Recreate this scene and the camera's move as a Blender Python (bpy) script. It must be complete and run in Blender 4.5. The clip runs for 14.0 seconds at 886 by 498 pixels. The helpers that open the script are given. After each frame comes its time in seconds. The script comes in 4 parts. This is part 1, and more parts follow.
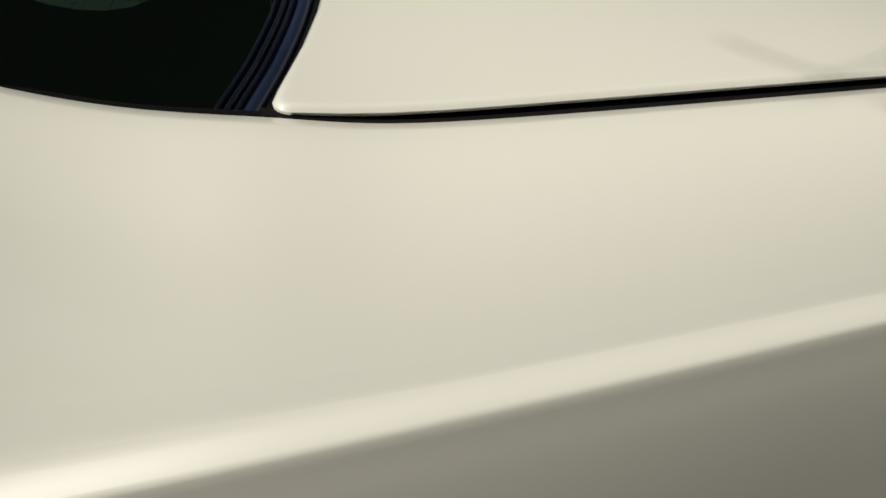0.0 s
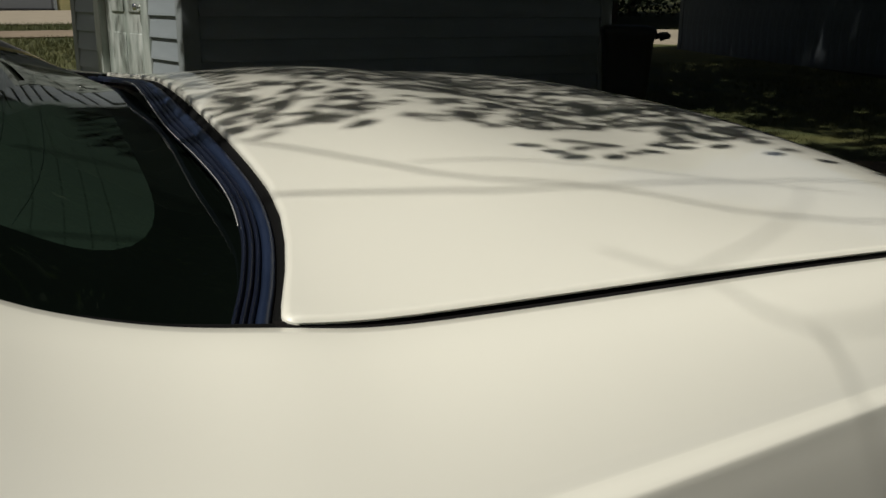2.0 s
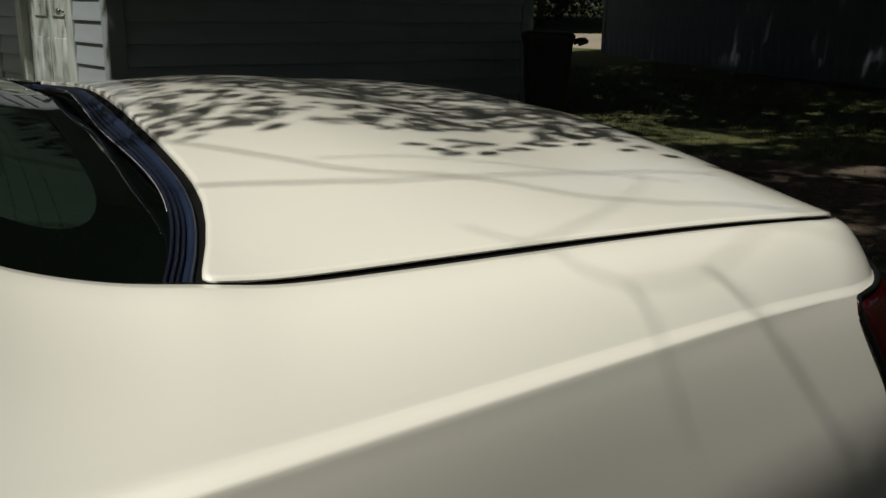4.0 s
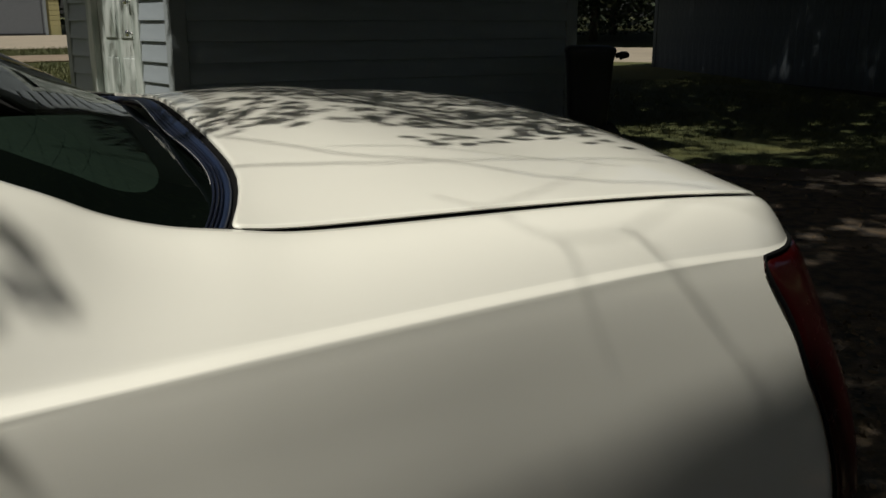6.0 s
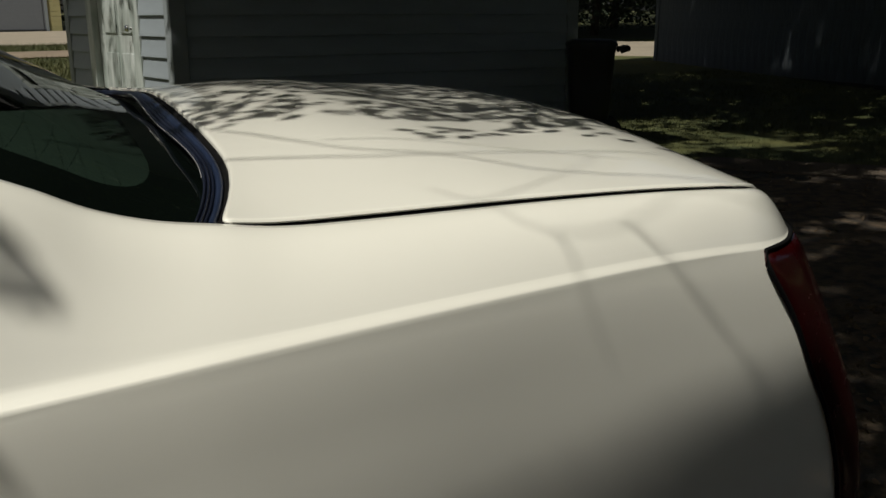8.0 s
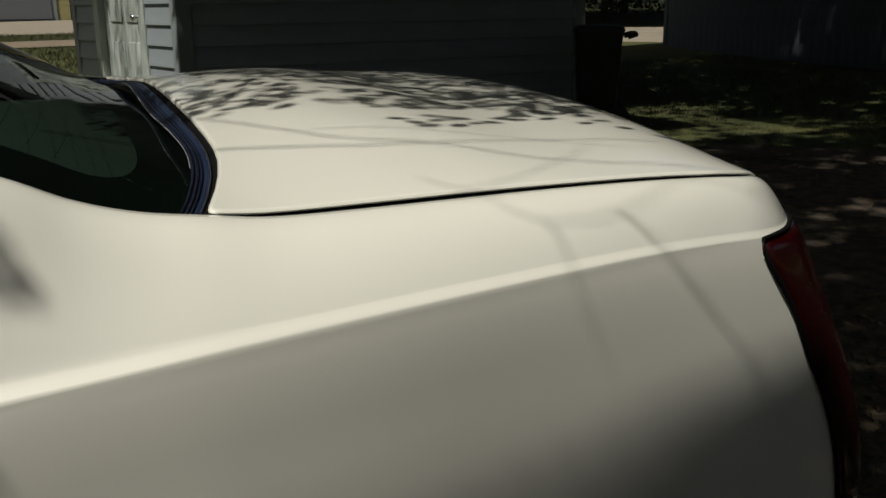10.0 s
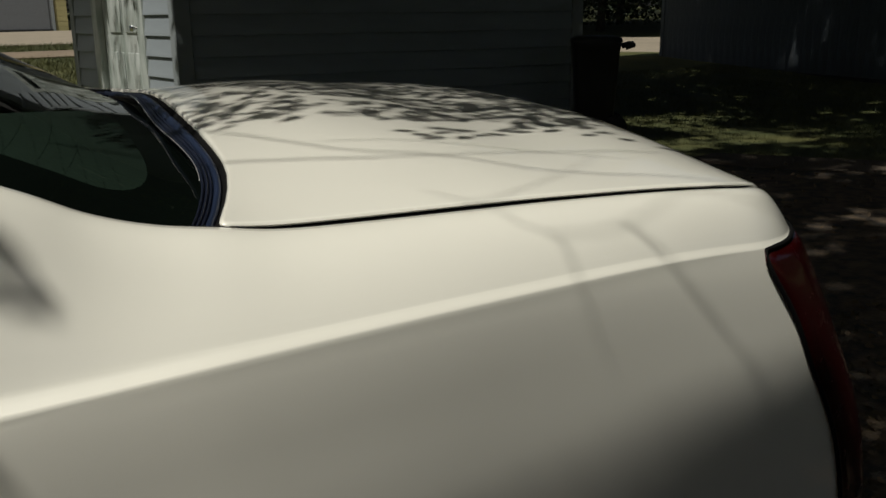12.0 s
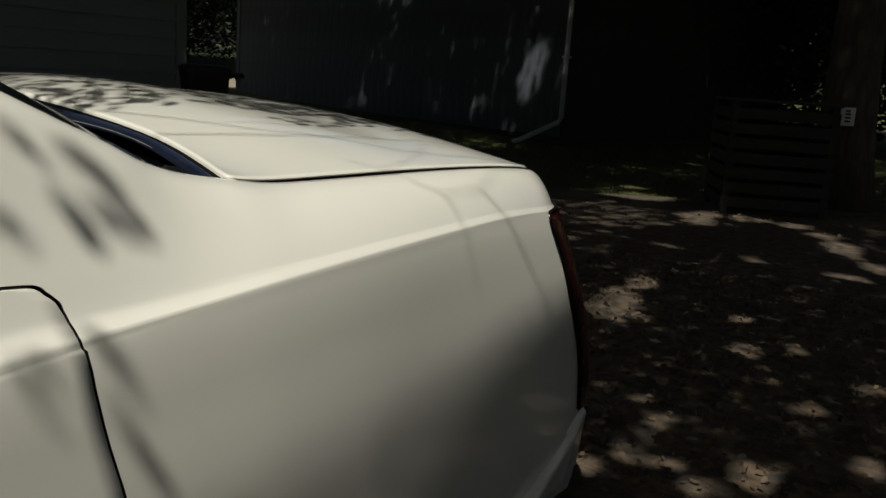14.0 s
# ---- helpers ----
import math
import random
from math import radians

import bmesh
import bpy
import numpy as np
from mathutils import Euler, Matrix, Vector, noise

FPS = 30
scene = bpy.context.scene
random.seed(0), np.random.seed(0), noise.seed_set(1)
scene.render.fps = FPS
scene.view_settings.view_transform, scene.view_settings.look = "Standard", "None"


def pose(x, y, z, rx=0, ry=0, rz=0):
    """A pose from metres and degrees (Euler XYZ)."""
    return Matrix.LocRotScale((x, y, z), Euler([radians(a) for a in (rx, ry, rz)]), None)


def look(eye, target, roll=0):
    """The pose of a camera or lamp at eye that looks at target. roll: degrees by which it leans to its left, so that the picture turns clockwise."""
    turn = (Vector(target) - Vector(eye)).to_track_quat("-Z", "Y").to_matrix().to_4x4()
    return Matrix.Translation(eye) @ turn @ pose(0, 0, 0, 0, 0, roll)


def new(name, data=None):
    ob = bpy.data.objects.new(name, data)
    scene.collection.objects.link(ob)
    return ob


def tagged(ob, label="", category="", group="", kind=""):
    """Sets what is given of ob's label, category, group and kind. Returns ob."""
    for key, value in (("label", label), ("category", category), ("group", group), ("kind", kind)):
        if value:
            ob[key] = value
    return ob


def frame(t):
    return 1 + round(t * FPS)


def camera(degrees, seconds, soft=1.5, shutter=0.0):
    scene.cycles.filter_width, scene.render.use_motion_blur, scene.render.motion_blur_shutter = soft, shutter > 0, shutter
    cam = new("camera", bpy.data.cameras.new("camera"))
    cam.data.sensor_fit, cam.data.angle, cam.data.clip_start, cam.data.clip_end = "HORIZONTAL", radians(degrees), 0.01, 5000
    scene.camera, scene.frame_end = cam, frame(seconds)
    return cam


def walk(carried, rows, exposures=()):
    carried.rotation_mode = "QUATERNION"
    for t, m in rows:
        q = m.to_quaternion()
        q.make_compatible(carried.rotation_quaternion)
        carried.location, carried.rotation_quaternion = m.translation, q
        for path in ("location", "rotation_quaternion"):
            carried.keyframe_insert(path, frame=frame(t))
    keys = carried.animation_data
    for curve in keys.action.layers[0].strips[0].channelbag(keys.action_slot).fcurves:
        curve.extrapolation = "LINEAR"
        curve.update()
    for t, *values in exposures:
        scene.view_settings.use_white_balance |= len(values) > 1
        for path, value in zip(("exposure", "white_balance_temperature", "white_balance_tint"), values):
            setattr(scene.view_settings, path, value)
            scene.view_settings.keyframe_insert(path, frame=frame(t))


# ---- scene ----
cam = camera(53.0, 14.0)

# seconds, place, then yaw (to the left of +y), pitch (up) and roll in degrees
PATH = [
    (0, 0.003, -0.498, 1.16, -11.83, -29.27, -0.3),
    (0.5, -0.06, -0.562, 1.181, -12.49, -22.47, -1.32),
    (1, -0.1205, -0.5766, 1.1954, -21.62, -17.5, 1.18),
    (1.5, -0.1458, -0.5952, 1.2038, -23.37, -15.61, 0.61),
    (2, -0.1447, -0.5923, 1.201, -24.81, -15.47, 0.62),
    (2.5, -0.1504, -0.6086, 1.2067, -27.88, -15.1, 1),
    (3, -0.1556, -0.6034, 1.2032, -29.48, -15.25, 1.47),
    (3.5, -0.1725, -0.6445, 1.211, -29.31, -15.72, 1.48),
    (3.8, -0.178, -0.7124, 1.2178, -29.57, -15.37, 1.18),
    (4, -0.1866, -0.7963, 1.2271, -29.17, -15.23, 0.87),
    (4.2, -0.2018, -0.8876, 1.234, -27.52, -15.06, 0.89),
    (6.5, -0.232, -1.136, 1.235, -25.34, -14.2, -0.01),
    (7, -0.227, -1.134, 1.237, -25.39, -14.17, -0.06),
    (7.5, -0.225, -1.125, 1.232, -25.31, -14.28, -0.17),
    (8, -0.213, -1.119, 1.228, -25.21, -14.58, -0.19),
    (10.5, -0.175, -1.116, 1.227, -24.49, -15.41, -0.61),
    (11, -0.17, -1.115, 1.226, -24.65, -15.36, -0.64),
    (11.5, -0.175, -1.113, 1.23, -24.68, -15.17, -0.77),
    (12, -0.2, -1.121, 1.234, -24.75, -14.77, -0.59),
    (12.5, -0.223, -1.128, 1.235, -25.04, -14.5, -0.06),
    (13, -0.252, -1.137, 1.232, -25.43, -14.29, 0.5),
    (13.5, -0.398, -1.118, 1.218, -33.39, -14.43, 2.84),
    (13.6, -0.481, -1.106, 1.201, -36.23, -12.16, 1.15),
    (13.8, -0.648, -1.079, 1.189, -44.36, -13.02, 1.68),
    (14, -0.885, -1.072, 1.165, -53.48, -11.58, 3.93),
]


def stand(x, y, z, yaw, pitch, roll):
    w, p = radians(yaw), radians(pitch)
    ahead = Vector((-math.sin(w) * math.cos(p), math.cos(w) * math.cos(p), math.sin(p)))
    return look((x, y, z), Vector((x, y, z)) + ahead, roll)


EXPOSURES = [(0.0, -0.15), (0.3, -0.45), (0.5, -0.57), (1.0, -0.53), (1.25, -0.30), (1.5, -0.13), (2.0, -0.10), (4.0, -0.05), (7.5, -0.01), (10.5, -0.15), (12.0, -0.15), (13.0, -0.14), (13.5, -0.10), (14.0, -0.02)]
walk(cam, [(t, stand(*row)) for t, *row in PATH], EXPOSURES)

# ---- light ----
SUN = Vector((-0.46, -0.205, 0.864)).normalized()
world = bpy.data.worlds.new("sky")
scene.world = world
world.use_nodes = True
nt = world.node_tree
sky = nt.nodes.new("ShaderNodeTexSky")
sky.sky_type = "NISHITA"
sky.sun_disc = False
sky.sun_elevation = math.asin(SUN.z)
sky.sun_rotation = math.atan2(SUN.x, SUN.y)
sky.dust_density = 4.0
sky.ozone_density = 0.4
nt.links.new(sky.outputs[0], nt.nodes["Background"].inputs[0])
nt.nodes["Background"].inputs[1].default_value = 0.038
sun = new("sun", bpy.data.lights.new("sun", "SUN"))
sun.data.energy = 4.0
sun.data.angle = radians(0.55)
sun.data.color = (1.0, 0.97, 0.89)
sun.matrix_world = look(SUN * 30, (0, 0, 0))
scene.view_settings.exposure = 0.0

# ---- materials ----


def mat(name, color, rough=0.6, metal=0.0, vary=0.15, scale=8.0, fine=60.0, bump=0.0, coat=0.0, spread=0.0, coords="Object", stretch=(1, 1, 1), second=None):
    """Two scales of noise in colour and roughness, and a fine relief. second: a colour that the coarse noise mixes in."""
    m = bpy.data.materials.new(name)
    m.use_nodes = True
    n, l = m.node_tree.nodes, m.node_tree.links
    b = n["Principled BSDF"]
    b.inputs["Metallic"].default_value = metal
    b.inputs["Coat Weight"].default_value = coat
    b.inputs["Coat Roughness"].default_value = 0.05
    tc = n.new("ShaderNodeTexCoord")
    mp = n.new("ShaderNodeMapping")
    mp.inputs["Scale"].default_value = stretch
    l.new(tc.outputs[coords], mp.inputs[0])
    coarse, grain = n.new("ShaderNodeTexNoise"), n.new("ShaderNodeTexNoise")
    coarse.inputs["Scale"].default_value, grain.inputs["Scale"].default_value = scale, fine
    coarse.inputs["Detail"].default_value, grain.inputs["Detail"].default_value = 5, 3
    l.new(mp.outputs[0], coarse.inputs["Vector"])
    l.new(mp.outputs[0], grain.inputs["Vector"])
    ramp = n.new("ShaderNodeMapRange")
    ramp.inputs[1].default_value, ramp.inputs[2].default_value = 0.35, 0.65
    l.new(coarse.outputs[0], ramp.inputs[0])
    mix = n.new("ShaderNodeMix")
    mix.data_type = "RGBA"
    dark = second or [c * (1 - vary) for c in color]
    mix.inputs[6].default_value, mix.inputs[7].default_value = (*dark, 1), (*color, 1)
    l.new(ramp.outputs[0], mix.inputs[0])
    hsv = n.new("ShaderNodeHueSaturation")
    l.new(mix.outputs[2], hsv.inputs["Color"])
    val = n.new("ShaderNodeMapRange")
    val.inputs[3].default_value, val.inputs[4].default_value = 1 - vary * 0.6, 1 + vary * 0.6
    l.new(grain.outputs[0], val.inputs[0])
    last = val.outputs[0]
    if spread:
        info, mul = n.new("ShaderNodeObjectInfo"), n.new("ShaderNodeMapRange")
        mul.inputs[3].default_value, mul.inputs[4].default_value = 1 - spread, 1 + spread
        l.new(info.outputs["Random"], mul.inputs[0])
        both = n.new("ShaderNodeMath")
        both.operation = "MULTIPLY"
        l.new(last, both.inputs[0])
        l.new(mul.outputs[0], both.inputs[1])
        last = both.outputs[0]
    l.new(last, hsv.inputs["Value"])
    l.new(hsv.outputs[0], b.inputs["Base Color"])
    rr = n.new("ShaderNodeMapRange")
    rr.inputs[3].default_value, rr.inputs[4].default_value = max(rough - 0.08, 0.01), min(rough + 0.08, 1)
    l.new(coarse.outputs[0], rr.inputs[0])
    l.new(rr.outputs[0], b.inputs["Roughness"])
    if bump:
        bp = n.new("ShaderNodeBump")
        bp.inputs["Strength"].default_value = bump
        bp.inputs["Distance"].default_value = 0.01
        l.new(grain.outputs[0], bp.inputs["Height"])
        l.new(bp.outputs[0], b.inputs["Normal"])
    return m


PAINT = mat("pearl_paint", (0.79, 0.773, 0.68), 0.42, vary=0.015, scale=3, fine=900, coat=1.0)
BLACK = mat("black_rubber", (0.012, 0.012, 0.013), 0.45, vary=0.2, scale=20, fine=200, bump=0.1)
GAP = mat("gap_black", (0.009, 0.008, 0.008), 0.9, vary=0.2)
FRIT = mat("black_ceramic_edge", (0.004, 0.004, 0.004), 0.9, vary=0.2)
for _m in (GAP, FRIT):
    _m.node_tree.nodes["Principled BSDF"].inputs["Specular IOR Level"].default_value = 0.1
# blue base colour stands in for the sky's reflection on black rubber
BAND = mat("sky_tinted_rubber", (0.013, 0.021, 0.046), 0.34, vary=0.2, scale=20, fine=300)
GASKET = mat("window_gasket", (0.009, 0.012, 0.024), 0.32, vary=0.15, scale=20, fine=300)
BAND.node_tree.nodes["Principled BSDF"].inputs["Specular IOR Level"].default_value = 0.38
GASKET.node_tree.nodes["Principled BSDF"].inputs["Specular IOR Level"].default_value = 0.25
BEAD = mat("brushed_bead", (0.55, 0.55, 0.54), 0.45, metal=0.5, vary=0.1)
CHROME = mat("chrome", (0.75, 0.75, 0.75), 0.12, metal=1.0, vary=0.05)
LAMP = mat("red_lens", (0.022, 0.0008, 0.001), 0.25, vary=0.15, scale=30, fine=200, coat=0.3)
TYRE = mat("tyre", (0.02, 0.02, 0.02), 0.8, vary=0.3, bump=0.3)
CABIN = mat("cabin_cloth", (0.03, 0.028, 0.025), 0.9, vary=0.3, fine=200, bump=0.2)
SIDING = mat("grey_blue_siding", (0.265, 0.297, 0.315), 0.5, vary=0.10, scale=2, fine=40, bump=0.15, stretch=(1, 1, 6))
TRIMM = mat("grey_trim", (0.24, 0.265, 0.27), 0.5, vary=0.08, scale=3, fine=60)
DOORP = mat("white_door_paint", (0.50, 0.53, 0.50), 0.4, vary=0.12, scale=4, fine=80, stretch=(3, 3, 0.6), second=(0.27, 0.31, 0.28))
SHELF = mat("shelf_felt", (0.010, 0.013, 0.010), 0.95, vary=0.25, scale=9, fine=300, bump=0.3)
BIN = mat("dark_plastic", (0.009, 0.010, 0.010), 0.5, vary=0.2, scale=6, fine=150, bump=0.2)
GRASS = mat("lawn", (0.074, 0.073, 0.018), 0.9, vary=0.35, scale=1.4, fine=60, bump=0.8, second=(0.036, 0.047, 0.012))
BLADE = mat("grass_blade", (0.072, 0.07, 0.014), 0.7, vary=0.35, scale=3, fine=30, second=(0.045, 0.058, 0.013))
PAVE = mat("old_asphalt", (0.125, 0.088, 0.053), 0.9, vary=0.7, scale=12.0, fine=55, bump=1.0, second=(0.034, 0.029, 0.024))
CONC = mat("pale_concrete", (0.27, 0.232, 0.172), 0.85, vary=0.15, scale=1.5, fine=60, bump=0.3)
TRACK = mat("brown_track", (0.21, 0.165, 0.115), 0.95, vary=0.3, scale=1.2, fine=30, bump=0.5, second=(0.15, 0.115, 0.075))
DIRT = mat("bare_soil", (0.095, 0.072, 0.05), 0.95, vary=0.4, scale=3, fine=50, bump=0.6)
BARK = mat("bark", (0.10, 0.08, 0.06), 0.9, vary=0.5, scale=5, fine=50, bump=1.0, stretch=(4, 4, 0.7))
LEAF = mat("leaf", (0.055, 0.095, 0.02), 0.5, vary=0.35, scale=3, fine=20, second=(0.035, 0.07, 0.015))
# leaf green darkened to stand in for shade on the woods and thickets
SHADELEAF = mat("shade_dark_leaf", (0.022, 0.036, 0.013), 0.75, vary=0.35, scale=3, fine=20, second=(0.014, 0.024, 0.008))
# near-black colour stands in for the deep shade on the house front
SHADEWALL = mat("shade_black_boards", (0.03, 0.028, 0.026), 0.9, vary=0.3, scale=2, fine=25, bump=0.3)
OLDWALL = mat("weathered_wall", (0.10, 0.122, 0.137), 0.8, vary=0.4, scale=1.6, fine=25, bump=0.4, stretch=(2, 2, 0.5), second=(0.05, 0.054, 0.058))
ROOFM = mat("shingle", (0.05, 0.048, 0.046), 0.9, vary=0.35, scale=5, fine=60, bump=0.5)
WOOD = mat("grey_wood", (0.034, 0.031, 0.028), 0.85, vary=0.3, scale=4, fine=70, bump=0.4, stretch=(1, 6, 6))
SPOUT = mat("dull_white_metal", (0.42, 0.43, 0.44), 0.5, vary=0.15, scale=6, fine=60)
WHITE = mat("white_paint", (0.75, 0.75, 0.72), 0.5, vary=0.06)
TAN = mat("tan_siding", (0.40, 0.36, 0.17), 0.6, vary=0.1, scale=2, fine=40)
PALEDOOR = mat("grey_panel", (0.15, 0.162, 0.175), 0.5, vary=0.06)
DARK = mat("dark_mark", (0.02, 0.02, 0.02), 0.7)

for _m in (LEAF,):
    _n, _l = _m.node_tree.nodes, _m.node_tree.links
    _tr, _mx = _n.new("ShaderNodeBsdfTranslucent"), _n.new("ShaderNodeMixShader")
    _tr.inputs[0].default_value = (0.10, 0.16, 0.02, 1)
    _mx.inputs[0].default_value = 0.3
    _l.new(_n["Principled BSDF"].outputs[0], _mx.inputs[1])
    _l.new(_tr.outputs[0], _mx.inputs[2])
    _l.new(_mx.outputs[0], _n["Material Output"].inputs[0])

GLASS = bpy.data.materials.new("tinted_glass")
GLASS.use_nodes = True
_n, _l = GLASS.node_tree.nodes, GLASS.node_tree.links
_n.remove(_n["Principled BSDF"])
_see, _gl, _fr, _mx = _n.new("ShaderNodeBsdfTransparent"), _n.new("ShaderNodeBsdfGlossy"), _n.new("ShaderNodeFresnel"), _n.new("ShaderNodeMixShader")
_see.inputs[0].default_value = (0.39, 0.61, 0.48, 1)
_gl.inputs["Roughness"].default_value = 0.015
_fr.inputs["IOR"].default_value = 1.38
_l.new(_fr.outputs[0], _mx.inputs[0])
_l.new(_see.outputs[0], _mx.inputs[1])
_l.new(_gl.outputs[0], _mx.inputs[2])
_l.new(_mx.outputs[0], _n["Material Output"].inputs[0])


# ---- mesh helpers ----


def joined(bm, other):
    """The first sheet with the second one added."""
    me = bpy.data.meshes.new("join")
    other.to_mesh(me)
    bm.from_mesh(me)
    bpy.data.meshes.remove(me)
    return bm


def finish(bm, smooth=True):
    bmesh.ops.remove_doubles(bm, verts=bm.verts, dist=1e-5)
    bmesh.ops.recalc_face_normals(bm, faces=bm.faces)
    for f in bm.faces:
        f.smooth = smooth
    return bm


def part(name, bm, material, parent=None, label="", smooth=True, clean=True):
    if clean:
        finish(bm, smooth)
    me = bpy.data.meshes.new(name)
    bm.to_mesh(me)
    bm.free()
    me.materials.append(material)
    ob = new(name, me)
    if parent:
        ob.parent = parent
    if label:
        ob["label"] = label
    return ob


def box(bm, x0, x1, y0, y1, z0, z1, bevel=0.0, m=None):
    r = bmesh.ops.create_cube(bm, size=1, matrix=Matrix.LocRotScale(((x0 + x1) / 2, (y0 + y1) / 2, (z0 + z1) / 2), None, (abs(x1 - x0), abs(y1 - y0), abs(z1 - z0))))
    vs = r["verts"]
    if bevel:
        es = {e for v in vs for e in v.link_edges}
        out = bmesh.ops.bevel(bm, geom=list(es), offset=bevel, segments=2, affect="EDGES", profile=0.7)
        vs = list({v for f in out["faces"] for v in f.verts} | {v for v in vs if v.is_valid})
    if m is not None:
        bmesh.ops.transform(bm, matrix=m, verts=vs)
    return bm


def boxed(*a, **k):
    return box(bmesh.new(), *a, **k)


def grid(rows, closed=False):
    """A sheet from rows of points, all of one length."""
    bm = bmesh.new()
    vs = [[bm.verts.new(p) for p in row] for row in rows]
    for a, b in zip(vs, vs[1:]):
        for i in range(len(a) - 1 + closed):
            j = (i + 1) % len(a)
            bm.faces.new((a[i], a[j], b[j], b[i]))
    return bm


def thick(bm, d):
    """Gives a sheet the thickness d, inwards."""
    bmesh.ops.recalc_face_normals(bm, faces=bm.faces)
    bmesh.ops.solidify(bm, geom=bm.faces[:], thickness=d)
    return bm


def tube(points, radii, sides=8, caps=True):
    bm = bmesh.new()
    rings = []
    side = Vector((0.31, 0.17, 0.93))
    for i, p in enumerate(points):
        p = Vector(p)
        d = (Vector(points[min(i + 1, len(points) - 1)]) - Vector(points[max(i - 1, 0)])).normalized()
        u = d.cross(side).normalized()
        v = d.cross(u)
        r = radii[i] if hasattr(radii, "__len__") else radii
        rings.append([bm.verts.new(p + r * (math.cos(a) * u + math.sin(a) * v)) for a in (2 * math.pi * k / sides for k in range(sides))])
    for a, b in zip(rings, rings[1:]):
        for k in range(sides):
            bm.faces.new((a[k], a[(k + 1) % sides], b[(k + 1) % sides], b[k]))
    if caps:
        bm.faces.new(rings[0])
        bm.faces.new(rings[-1])
    return bm


def lerp(table, x):
    """A smooth curve through (x, value) pairs."""
    xs = [a for a, _ in table]
    vs = [b for _, b in table]
    if x <= xs[0]:
        return vs[0]
    if x >= xs[-1]:
        return vs[-1]
    i = max(k for k in range(len(xs)) if xs[k] <= x)
    i = min(i, len(xs) - 2)
    h = xs[i + 1] - xs[i]
    slope = lambda k: (vs[min(k + 1, len(vs) - 1)] - vs[max(k - 1, 0)]) / (xs[min(k + 1, len(xs) - 1)] - xs[max(k - 1, 0)])
    m0, m1, t = slope(i) * h, slope(i + 1) * h, (x - xs[i]) / h
    return (2 * t**3 - 3 * t**2 + 1) * vs[i] + (t**3 - 2 * t**2 + t) * m0 + (-2 * t**3 + 3 * t**2) * vs[i + 1] + (t**3 - t**2) * m1


def ease(a, b, x):
    t = min(max((x - a) / (b - a), 0), 1)
    return t * t * (3 - 2 * t)


def thing(name, label, category, group="", kind="", at=(0, 0, 0), rz=0):
    ob = new(name)
    ob.matrix_world = pose(*at, 0, 0, rz)
    return tagged(ob, label, category, group, kind)

# ---- the car: x runs to its tail, its left side faces -y, MID is its middle line ----
MID = 0.737
EDGE_Y = [(-4.3, -0.06), (-0.95, -0.02), (-0.78, 0.0), (-0.62, 0.058), (-0.5, 0.026), (-0.36, 0.005), (-0.27, -0.001), (-0.15, 0.004), (-0.08, 0.004), (0.0, 0.001), (0.5, 0.0), (0.85, 0.006), (0.93, 0.03), (1.0, 0.09), (1.06, 0.2)]
EDGE_Z = [(-0.5, 1.174), (-0.36, 1.1075), (-0.27, 1.0645), (-0.21, 1.0375), (-0.15, 1.008), (-0.08, 0.987), (0.0, 0.975), (0.07, 0.965), (0.15, 0.962), (0.5, 0.961), (0.74, 0.955), (0.9, 0.942), (0.97, 0.925), (1.06, 0.885)]
CREASE_Y = [(-4.3, -0.02), (-3.6, -0.13), (-2.0, -0.17), (-0.5, -0.159), (-0.36, -0.1565), (-0.15, -0.155), (0.0, -0.153), (0.2, -0.1425), (0.45, -0.1194), (0.65, -0.0975), (0.78, -0.082), (0.88, -0.068), (0.96, -0.034), (1.03, 0.035), (1.06, 0.12)]
CREASE_Z = [(-4.3, 0.70), (-2.0, 0.76), (-0.5, 0.815), (-0.36, 0.826), (-0.15, 0.843), (0.0, 0.855), (0.2, 0.8655), (0.45, 0.871), (0.65, 0.871), (0.85, 0.862), (1.06, 0.85)]
# from the top edge (0, 0) to the crease (1, 1): how far out, how far down
DECK = [(0, 0), (0.125, 0.0207), (0.251, 0.0775), (0.367, 0.160), (0.483, 0.270), (0.591, 0.395), (0.689, 0.529), (0.770, 0.653), (0.841, 0.774), (0.895, 0.872), (0.922, 0.903), (0.951, 0.932), (0.979, 0.961), (1.0, 0.988), (1.009, 1.03)]
SAIL = [(0, 0), (0.09, 0.012), (0.18, 0.045), (0.265, 0.11), (0.36, 0.21), (0.46, 0.34), (0.562, 0.48), (0.665, 0.62), (0.760, 0.750), (0.846, 0.872), (0.880, 0.917), (0.918, 0.944), (0.960, 0.968), (1.0, 0.990), (1.009, 1.03)]
# below the crease, at the doors and at the tail: how far out, how far down
FLANK = [(-0.0026, -0.012), (-0.0067, -0.037), (-0.0116, -0.08), (-0.0158, -0.14), (-0.0205, -0.20), (-0.0235, -0.26), (-0.0225, -0.32), (-0.018, -0.38), (-0.010, -0.45), (0.0, -0.53), (0.012, -0.64), (0.03, -0.76)]
TAIL = [-0.0026, -0.0071, -0.0122, -0.0172, -0.0214, -0.0243, -0.0247, -0.0242, -0.023, -0.0215, -0.018, -0.010]


def wheel_arch(x):
    low = 0.24 - 0.12 * ease(0.15, 0.4, x)
    for c in (-0.20, -3.12):
        if abs(x - c) < 0.34:
            low = max(low, 0.18 + math.sqrt(0.34**2 - (x - c) ** 2))
    return low


